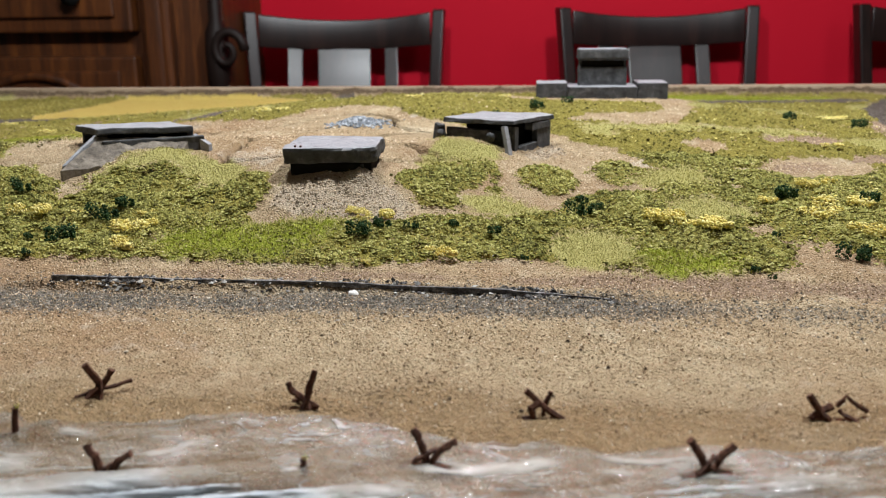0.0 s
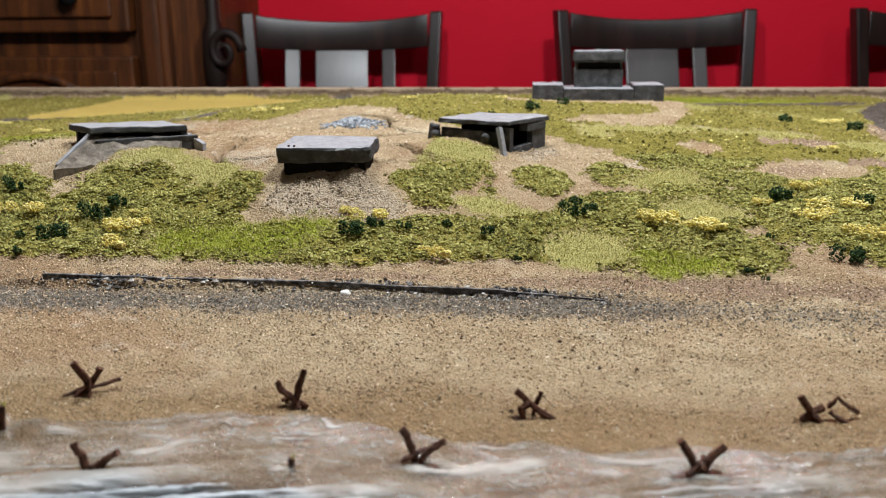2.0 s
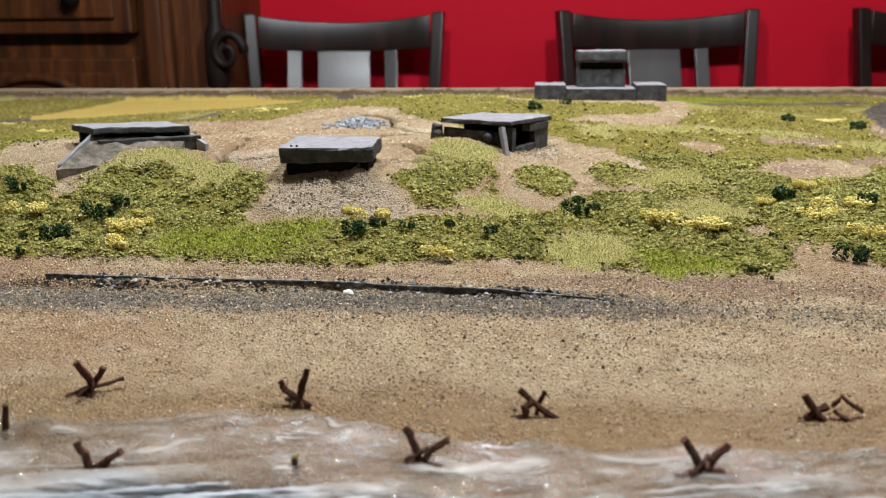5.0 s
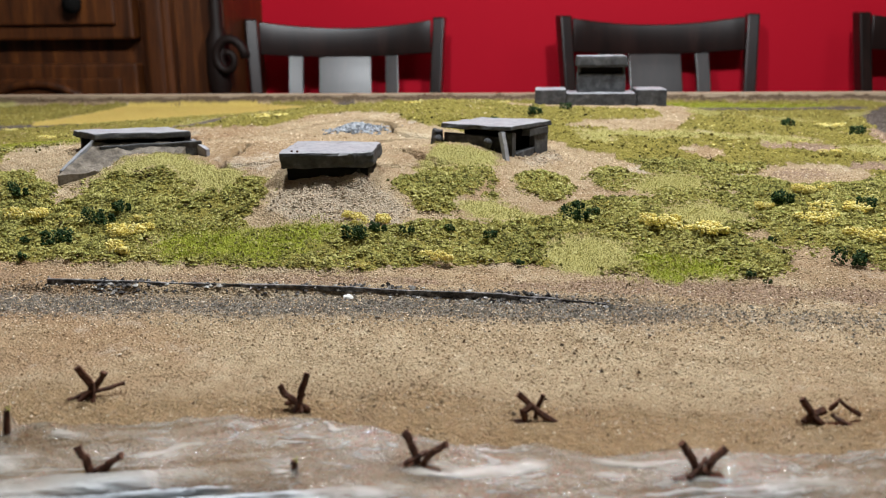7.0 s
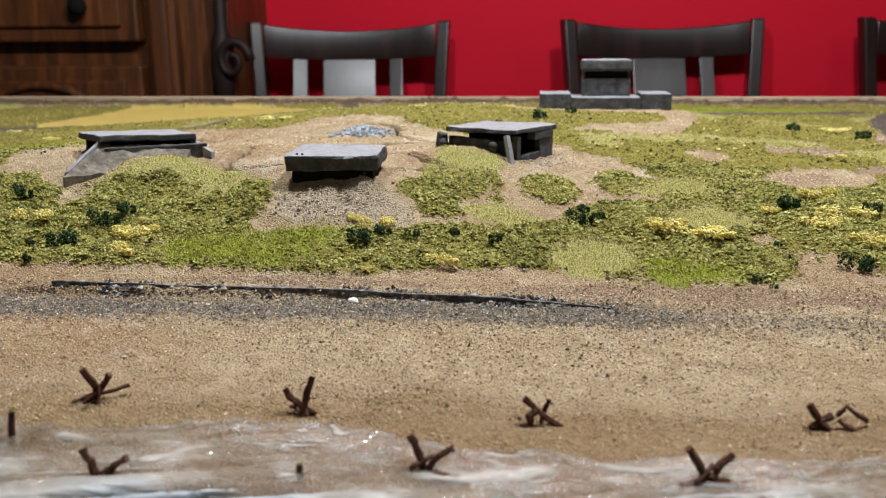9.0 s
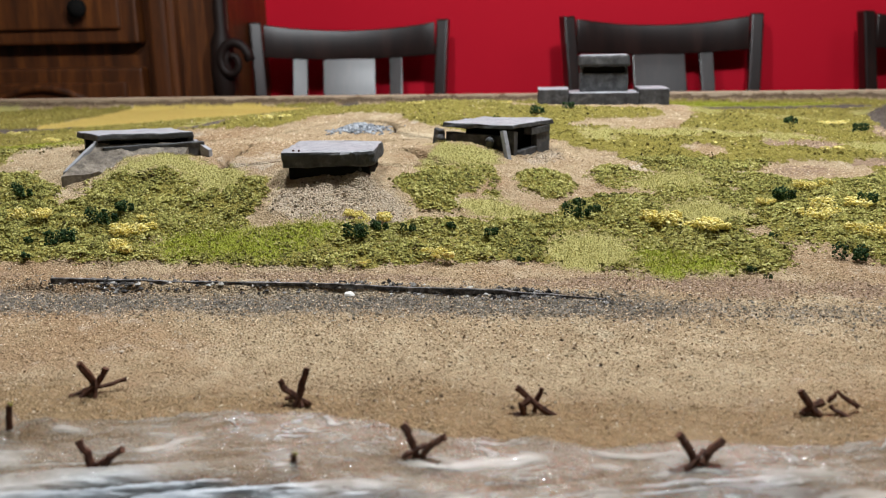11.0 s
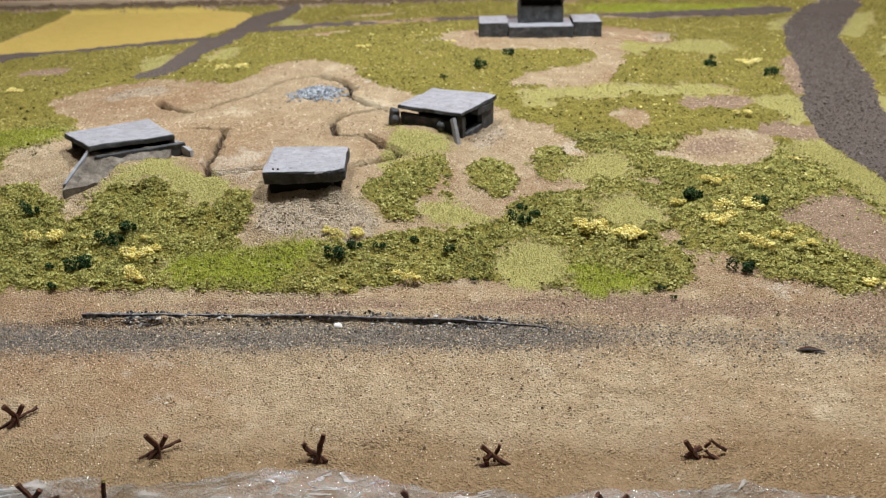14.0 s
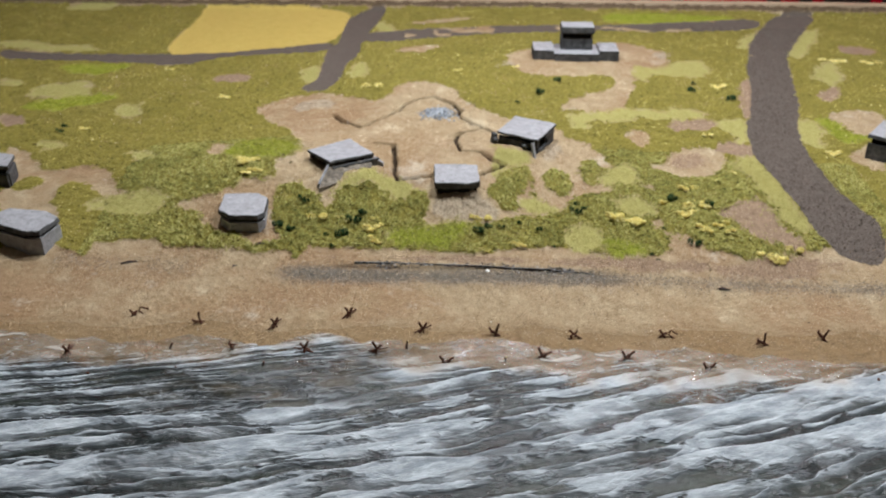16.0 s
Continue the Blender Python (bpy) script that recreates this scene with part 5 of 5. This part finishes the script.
def strip(a, b, thick, z0, z1a, z1b, bevel=0.0004, wobble=0.0003, seed=0, shift=0.0):
    """A thin wall from a to b whose top runs from z1a to z1b."""
    a, b = Vector(a), Vector(b)
    n = Vector((-(b - a).y, (b - a).x)).normalized() * thick / 2
    bm = prism([tuple(a - n), tuple(b - n), tuple(b + n), tuple(a + n)], z0, max(z1a, z1b), bevel, 0, 0)
    way, length = (b - a).normalized(), (b - a).length
    top = max(z1a, z1b)
    bmesh.ops.subdivide_edges(bm, edges=[e for e in bm.edges if e.calc_length() > 0.005], cuts=4, use_grid_fill=True)
    for v in bm.verts:
        k = min(max((v.co.xy - a).dot(way) / length, 0), 1)
        v.co.z = z0 + (v.co.z - z0) * (z1a + (z1b - z1a) * k - z0) / (top - z0)
        v.co += wobble * noise.noise_vector(v.co * 240 + Vector((seed, 0, 0)))
    return bm


def slab(name, bm, parent, label="grey slab, side faces coloured darker for shade, top paler"):
    """A slab with its shade put into the colour: dark side faces, paler top."""
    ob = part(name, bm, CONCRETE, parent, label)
    ob.data.materials.append(DARK_GREY)
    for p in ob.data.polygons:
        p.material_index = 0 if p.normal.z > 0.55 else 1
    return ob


def tilted(bm, y0, slope):
    """Lets a slab sink towards the back."""
    for v in bm.verts:
        v.co.z += (v.co.y - y0) * slope
    return bm


def apron(a, b, c, d, rough):
    """A rough solid slope between four corners: a, b along the top, c, d along the foot."""
    bm = bmesh.new()
    a, b, c, d = (Vector(p) for p in (a, b, c, d))
    rows = []
    for j in range(9):
        row = []
        for i in range(17):
            u, v = i / 16, j / 8
            p = a.lerp(b, u).lerp(c.lerp(d, u), v)
            row.append(bm.verts.new(p + Vector((0, 0, rough * noise.noise(p * 160) + 0.6 * rough * noise.noise(p * 420)))))
        rows.append(row)
    for r0, r1 in zip(rows, rows[1:]):
        for i in range(16):
            bm.faces.new((r0[i], r0[i + 1], r1[i + 1], r1[i]))
    made = bmesh.ops.extrude_face_region(bm, geom=list(bm.faces))["geom"]
    for v in made:
        if isinstance(v, bmesh.types.BMVert):
            v.co.z -= 0.012
    return bm


def low_of(poly):
    return min(on(x, y) for x, y in poly) - 0.004


def slab_bunker():
    """The squat block with a heavy overhanging slab."""
    roof = [(-0.0585, 0.1905), (-0.022, 0.1905), (-0.0125, 0.1955), (-0.015, 0.2355), (-0.061, 0.2355)]
    t = thing("bunker", "squat grey model bunker with a heavy chipped slab roof", "bunker")
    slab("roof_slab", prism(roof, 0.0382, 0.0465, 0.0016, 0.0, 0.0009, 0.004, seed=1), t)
    body = inset(roof, 0.13)
    # The base is black: shade under the overhang put into its colour.
    part("body", prism(body, low_of(body), 0.0383, 0.0008, 0, 0.0004, seed=2), BLACK, t, "recessed base, black for the shade under the slab")
    bm = bmesh.new()
    box(bm, (-0.0240, 0.1945, on(-0.022, 0.198) - 0.003), (-0.0190, 0.2, on(-0.022, 0.198) + 0.0016), 0.0008)
    part("broken_block", bm, DARK_GREY, t, "small broken block under the slab")
    # small dark blocks added in place of the holes in the slab
    for x, y in ((-0.0528, 0.194), (-0.0500, 0.194)):
        bm = bmesh.new()
        box(bm, (x - 0.0005, y - 0.0005, 0.0455), (x + 0.0005, y + 0.0005, 0.0469), 0.0002)
        part("hole_dot", bm, RUST, t, "small rust-brown block in place of a dark hole")


def pillbox(roof, top, label, seed):
    """A faceted pillbox: a dark slit runs under its thin roof."""
    t = thing("pillbox", label, "bunker", "pillboxes by the beach")
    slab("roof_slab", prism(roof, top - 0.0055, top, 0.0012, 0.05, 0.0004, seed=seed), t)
    # solid band, the shade of the slit given as black
    part("firing_slit", prism(inset(roof, 0.11), top - 0.0085, top - 0.0054, 0, 0, 0), BLACK, t, "dark firing slit")
    wall = inset(roof, 0.04)
    part("wall", prism(wall, low_of(wall), top - 0.0084, 0.0008, 0, 0.0004, seed=seed + 1), CONCRETE, t)
    return t


def casemate_west():
    roof = [(-0.199, 0.258), (-0.170, 0.2245), (-0.1255, 0.252), (-0.157, 0.297)]
    t = thing("casemate", "grey model casemate with sloping wing wall, half dug in", "bunker", "casemates on the hill")
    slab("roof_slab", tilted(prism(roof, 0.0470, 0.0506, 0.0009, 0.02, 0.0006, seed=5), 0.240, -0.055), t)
    core = inset(roof, 0.30)
    # solid core, coloured black for the shade within
    part("inside", prism(core, low_of(core), 0.0465, 0, 0, 0), BLACK, t, "solid black core for the shade inside")
    base = on(-0.15, 0.24)
    part("side_wall", strip((-0.196, 0.261), (-0.158, 0.292), 0.004, base - 0.01, 0.0464, 0.0464, seed=6), DARK_GREY, t)
    part("side_wall", strip((-0.129, 0.254), (-0.157, 0.292), 0.004, base - 0.01, 0.0464, 0.0464, seed=7), DARK_GREY, t)
    part("parapet", strip((-0.168, 0.2265), (-0.121, 0.2535), 0.0045, base - 0.012, 0.0446, 0.0446, 0.0006, 0.0006, 8), DARK_GREY, t)
    part("apron", apron((-0.1715, 0.2275, 0.0460), (-0.128, 0.2500, 0.0440), (-0.1790, 0.2000, 0.0325), (-0.128, 0.2300, 0.0330), 0.0013), EARTH, t, "rough sloping earth and concrete apron")
    part("wing_wall", strip((-0.1715, 0.2275), (-0.1800, 0.205), 0.0022, 0.024, 0.0482, 0.0345, 0.0005, 0.0003, 9), CONCRETE, t, "sloping pale grey wing wall")
    part("wing_wall", strip((-0.1265, 0.2535), (-0.116, 0.2495), 0.0030, 0.026, 0.0455, 0.0400, 0.0005, 0.0003, 10), CONCRETE, t)


def casemate_east():
    roof = [(0.0075, 0.3255), (0.0530, 0.2995), (0.0785, 0.352), (0.031, 0.3765)]
    t = thing("casemate", "grey model casemate with a dark side opening and leaning buttress", "bunker", "casemates on the hill")
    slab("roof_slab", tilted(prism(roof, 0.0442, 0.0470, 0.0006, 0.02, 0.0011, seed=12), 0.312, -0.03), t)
    core = inset(roof, 0.42)
    part("inside", prism(core, low_of(core), 0.0427, 0, 0, 0), BLACK, t, "solid black core for the shade inside")
    a, b = Vector((0.0515, 0.3050)), Vector((0.0735, 0.3475))
    for k0, k1 in ((0.0, 0.10), (0.62, 1.0)):
        part("jamb", strip(tuple(a.lerp(b, k0)), tuple(a.lerp(b, k1)), 0.0040, 0.018, 0.0430, 0.0420, seed=13), DARK_GREY, t)
    part("sill", strip(tuple(a.lerp(b, 0.10)), tuple(a.lerp(b, 0.62)), 0.0045, 0.018, 0.0300, 0.0310, 0.0005, 0.0005, seed=14), DARK_GREY, t)
    part("lintel", strip(tuple(a.lerp(b, 0.45)), tuple(a.lerp(b, 0.98)), 0.0058, 0.0385, 0.0432, 0.0425, 0.0003, 0.0006, seed=17), DARK_GREY, t, "ragged hanging lintel edge")
    part("front_wall", strip((0.0105, 0.3285), (0.0515, 0.3055), 0.004, 0.02, 0.0405, 0.0395, 0.0006, 0.0006, 15), DARK_GREY, t)
    part("back_wall", strip((0.0325, 0.3725), (0.0735, 0.3505), 0.004, 0.02, 0.0426, 0.0426, seed=16), DARK_GREY, t)
    part("broken_end", prism([(0.000, 0.331), (0.004, 0.326), (0.0105, 0.327), (0.0095, 0.334), (0.003, 0.3365)], 0.030, 0.0425, 0.0012, 0.2, 0.0012, 0.003, seed=18), DARK_GREY, t, "broken lumpy wall end")
    top, foot = Vector((0.0470, 0.3005, 0.0436)), Vector((0.0505, 0.2935, 0.0262))
    bm = bmesh.new()
    box(bm, (-0.0017, -0.0014, -0.0095), (0.0017, 0.0014, 0.0095), 0.0004)
    bmesh.ops.transform(bm, verts=bm.verts, matrix=Matrix.Translation((top + foot) / 2) @ (top - foot).to_track_quat("Z", "Y").to_matrix().to_4x4() @ pose(0, 0, 0, 0, 0, 25))
    part("buttress", bm, CONCRETE, t, "leaning pale buttress")
    for x, y, r in ((0.0385, 0.3065, 0.0028), (0.0065, 0.3235, 0.0026)):
        bm = bmesh.new()
        tube(bm, [(x, y - 0.003, 0.0362), (x, y - 0.0035, 0.0362), (x, y + 0.004, 0.0366)], [r * 0.8, r, r], 12)
        part("pipe", bm, DARK_GREY, t, "round concrete pipe end", True)


def command_post():
    t = thing("command_post", "grey two-storey model command bunker with a dark viewing slit", "bunker")
    z = 0.026
    for x0, x1 in ((0.067, 0.0965), (0.1605, 0.189)):
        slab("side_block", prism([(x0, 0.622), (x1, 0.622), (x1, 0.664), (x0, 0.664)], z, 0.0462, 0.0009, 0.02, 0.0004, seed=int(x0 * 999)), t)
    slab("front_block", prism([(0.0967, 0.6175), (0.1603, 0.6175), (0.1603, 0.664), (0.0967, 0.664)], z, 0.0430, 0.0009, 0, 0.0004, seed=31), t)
    part("tower", prism([(0.107, 0.637), (0.152, 0.637), (0.152, 0.662), (0.107, 0.662)], 0.0425, 0.0600, 0.0008, 0, 0.0003, seed=32), DARK_GREY, t)
    # solid block whose black stands for shade in the slit
    part("viewing_slit", prism([(0.110, 0.640), (0.149, 0.640), (0.149, 0.660), (0.110, 0.660)], 0.0598, 0.0665, 0, 0, 0), BLACK, t, "dark viewing slit")
    for x in (0.1075, 0.1495):
        bm = bmesh.new()
        box(bm, (x, 0.6385, 0.0598), (x + 0.002, 0.661, 0.0667), 0.0004)
        part("pier", bm, DARK_GREY, t)
    slab("roof_slab", prism([(0.1055, 0.634), (0.1535, 0.634), (0.1535, 0.663), (0.1055, 0.663)], 0.0663, 0.0770, 0.0022, 0.03, 0.0004, seed=33), t)


def sunken_post(roof, top, label, seed):
    t = thing("casemate", label, "bunker")
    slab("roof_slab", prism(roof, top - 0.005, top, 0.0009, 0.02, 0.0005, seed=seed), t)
    core = inset(roof, 0.22)
    part("inside", prism(core, low_of(core), top - 0.0048, 0, 0, 0), BLACK, t, "solid black core for the shade inside")
    part("front_wall", strip(inset(roof, 0.10)[0], inset(roof, 0.10)[1], 0.004, low_of(core), top - 0.011, top - 0.011, seed=seed), DARK_GREY, t)
    part("side_wall", strip(inset(roof, 0.10)[1], inset(roof, 0.10)[2], 0.004, low_of(core), top - 0.009, top - 0.009, seed=seed), DARK_GREY, t)


slab_bunker()
casemate_west()
casemate_east()
command_post()
pillbox([(-0.2715, 0.1475), (-0.2585, 0.1360), (-0.2290, 0.1360), (-0.2235, 0.1430), (-0.2260, 0.176), (-0.2380, 0.187), (-0.2745, 0.1845)], 0.0335, "faceted grey model pillbox on bare sand", 51)
pillbox([(-0.478, 0.1130), (-0.4450, 0.0985), (-0.4290, 0.0995), (-0.4215, 0.1290), (-0.4380, 0.142), (-0.4790, 0.147), (-0.492, 0.132)], 0.0325, "faceted grey model pillbox with a pitted top", 61)
sunken_post([(-0.580, 0.247), (-0.521, 0.237), (-0.5275, 0.2685), (-0.586, 0.283)], 0.034, "grey model casemate sunk in pale earth", 71)
sunken_post([(0.444, 0.361), (0.475, 0.338), (0.512, 0.384), (0.480, 0.407)], 0.035, "grey model casemate dug into a sandy bank", 81)


# ---- the sea wall and things on the beach ----
def wall_material():
    m = Mat("weathered_wall", 0.85, spec=0.2)
    m.colour(m.ramp(m.noise(300, 5, 0.7), (0.32, srgb(58, 57, 58)), (0.5, srgb(96, 94, 94)), (0.7, srgb(164, 160, 158)))).bump(m.noise(700, 4, 0.7), 0.8, 0.0008)
    return m.m


WALL_STONE = wall_material()


def sea_wall():
    t = thing("sea_wall", "thin dark grey model sea wall with a crumbling top", "wall")
    for k, (a, b) in enumerate(zip(SEA_WALL, SEA_WALL[1:])):
        tops = [on(x, y + 0.003) + 0.0018 - 0.00048 * (k + j) for j, (x, y) in enumerate((a, b))]
        part("wall_length", strip(a, b, 0.0016 - 0.0002 * k, min(on(*a), on(*b)) - 0.004, *tops, 0.0002, 0.0006, 90 + k), WALL_STONE, t)


sea_wall()
crumbs("wall_rubble", "grey and white rubble heaped at the sea wall", "rubble", 560, (-0.14, 0.10, 0.084, 0.100), lambda x, y, m: (1 - step(along(x, y, SEA_WALL)[0], 0.002, 0.006)) * (0.15 + step(fbm(x, y, 60, 2, 3), 0.5, 0.65)), (0.0004, 0.0011), island_material("wall_stone", [(0.0, srgb(50, 48, 48)), (0.6, srgb(100, 96, 94)), (1.0, srgb(206, 202, 196))]), 31)


ARMS = {
    "tripod": [((-2.0, 2.0, 0.0), (-0.5, 0, 4.0), (-3.2, -2.0, 10.0)), ((-3.0, -3.5, 0.0), (0.8, 0.3, 3.5), (3.4, 1.5, 7.4)), ((-6.8, -3, 0.2), (-1.0, 0.5, 1.6), (1.6, 2, 1.8), (7.2, 5.5, 2.6)), ((1.0, -3.0, -0.4), (0.4, -0.6, 4.4))],
    "crouched": [((1.0, -2.0, -0.3), (0.2, 0, 3.5), (2.2, 1.6, 10.2)), ((1.6, -0.5, 0.4), (-2.4, 0.5, 3.2), (-4.6, 0.8, 4.2), (-5.8, 1.2, 6.6)), ((-4.8, 3.0, 0.2), (-1, 1.0, 1.8), (3.6, -2.2, 0.6)), ((-1.0, -2.4, 0.0), (1.2, 0.4, 4.6))],
    "fallen": [((-4.2, 0.5, 7.4), (0.5, 0, 3.2), (6.2, -0.8, -0.6)), ((-0.6, 0, 4.4), (-2.6, -1.0, 2.8), (-2.4, -1.8, 0.4), (-5.0, -2.6, 0.0)), ((0.6, 1.4, 0.0), (1.4, 2.2, 3.6), (2.8, 2.8, 6.2))],
    "split": [((-4.4, 1.2, 6.4), (-1.4, 0, 2.2), (0.6, -1.0, -0.4)), ((-4.2, -1.0, 0.4), (-1.2, 0.4, 2.0), (1.6, 1.5, 3.2)), ((3.2, 1.6, 3.0), (5.4, 2.0, 5.8), (11.4, 1.2, 1.8)), ((3.4, 0.6, 2.6), (7.0, -2.0, 0.2), (10.4, -4.0, 0.0))],
    "swamped": [((-4.6, 1.0, 7.0), (-2.6, 0.4, 4.2), (-0.6, 0, -0.4)), ((1.0, -0.6, -0.4), (3.6, 0.4, 3.0), (6.6, 1.2, 5.0)), ((-3.6, -2.6, -0.3), (0, 0, 1.4), (2.0, 2.4, 1.8))]}


def hedgehog(x, y, turn, shape, lift=0.0, seed=0):
    """A beach obstacle of crossed, bent iron bars."""
    t = thing("hedgehog_obstacle", "rusty brown crossed-beam beach obstacle on wet sand", "obstacle", "beach obstacles", (x, y, on(x, y) + lift), turn)
    r = random.Random(seed)
    for k, arm in enumerate(ARMS[shape]):
        pts = [Vector(p) * 0.001 for p in arm]
        fine = [pts[0].lerp(pts[1], 0.0)]
        for p, q in zip(pts, pts[1:]):
            for f in (0.33, 0.67, 1.0):
                fine.append(p.lerp(q, f) + Vector([r.uniform(-0.00022, 0.00022) for _ in range(3)]))
        bm = bmesh.new()
        tube(bm, fine, [(0.00104 if k < 2 else 0.00068) * r.uniform(0.8, 1.15) for _ in fine], 6)
        part("beam", bm, RUST, t)


for k, (x, y, turn, shape) in enumerate([(-0.0616, -0.005, 0, "tripod"), (0.0007, -0.0077, 0, "crouched"), (0.0668, -0.0097, 0, "fallen"), (0.1437, -0.0058, 0, "split"), (-0.0412, -0.046, 0, "swamped"), (0.0388, -0.0362, -12, "swamped"), (0.107, -0.0364, 8, "swamped"),
                                      (-0.314, 0.012, 30, "split"), (-0.255, 0.001, 60, "crouched"), (-0.189, -0.001, 25, "tripod"), (-0.127, 0.016, 15, "tripod"), (0.224, -0.015, 20, "crouched"), (0.277, -0.006, -35, "crouched"),
                                      (-0.353, -0.043, 40, "tripod"), (-0.322, -0.070, 10, "swamped"), (-0.219, -0.032, 80, "fallen"), (-0.158, -0.035, 140, "tripod"), (-0.098, -0.034, -25, "tripod"), (0.172, -0.046, 15, "swamped"), (0.306, -0.057, 50, "swamped")]):
    hedgehog(x, y, turn, shape, 0.0 if y > -0.03 else 0.0008, k)


def stake(x, y, lean, tall, moss):
    z = on(x, y)
    t = thing("stake", "short dark wooden stake in the surf", "stake", "stakes in the surf", (x, y, z))
    bm = bmesh.new()
    tube(bm, [(0, 0, -0.002), (lean * 0.3, 0, tall * 0.4), (lean, 0, tall)], [0.0010, 0.0009, 0.0008], 7)
    part("pole", bm, RUST, t)
    if moss:
        ob = new("moss_cap", MOSS_CAP)
        ob.parent = t
        ob.matrix_basis = pose(lean, 0, tall)
        ob["label"] = "yellow-green mossy tip"


MOSS_CAP = clump_mesh("moss_cap", island_material("moss", [(0.0, srgb(130, 140, 40)), (1.0, srgb(180, 184, 80))]), 0.0012, 0.0012, 16, 77)
for x, y, lean, tall, moss in ((-0.0741, -0.0297, 0.001, 0.0072, True), (0.0078, -0.0407, 0.0, 0.0042, True), (-0.060, -0.083, 0.0, 0.010, True), (-0.109, -0.075, 0.002, 0.008, False),
                               (-0.271, -0.034, 0.003, 0.006, False), (-0.260, -0.061, 0.002, 0.007, False), (-0.189, -0.055, 0.001, 0.008, False)):
    stake(x, y, lean, tall, moss)


def driftwood(x, y, turn, long):
    t = thing("driftwood", "small dark driftwood piece lying on sand", "driftwood", "driftwood pieces", (x, y, on(x, y) + 0.0006), turn)
    for k in range(3):
        bm = bmesh.new()
        o = (k - 1) * 0.0009
        tube(bm, [(-long / 2 + 0.001 * k, o, 0), (0, o + 0.0004, 0.0006), (long / 2 - 0.0012 * k, o, 0.0002)], [0.0003, 0.0005, 0.0003], 6)
        part("branch", bm, RUST if k else DARK_GREY, t)


driftwood(0.211, 0.069, -6, 0.012)
driftwood(-0.347, 0.094, 18, 0.016)
driftwood(-0.225, 0.119, 8, 0.010)
driftwood(-0.245, 0.090, 40, 0.006)


# ---- rocks on the far rim and a white pebble ----
def pebble(name, x, y, size, material, label, seed):
    bm = bmesh.new()
    bmesh.ops.create_icosphere(bm, subdivisions=2, radius=size)
    for v in bm.verts:
        v.co = v.co * (1 + 0.5 * noise.noise(v.co * 0.8 / size + Vector((seed, 0, 0))))
        v.co.z *= 0.7
    ob = part(name, bm, material, smooth=False)
    ob.location = (x, y, on(x, y) + size * 0.3)
    return tagged(ob, label, "stone")


pebble("pebble", -0.005, 0.0905, 0.0020, Mat("white_stone", 0.7).colour(srgb(216, 212, 206)).m, "white pebble at the foot of the sea wall", 3)
crumbs("boulder_rim", "brown broken rocks along the far edge of the board", "rocks", 450, (-0.93, 0.86, 0.979, 0.997), lambda x, y, m: 0.2 + step(fbm(x, 0 * y, 30, 3, 2), 0.45, 0.7), (0.0008, 0.0024), island_material("rim_rock", [(0.0, srgb(86, 68, 52)), (0.5, srgb(122, 104, 82)), (1.0, srgb(150, 130, 106))]), 41)
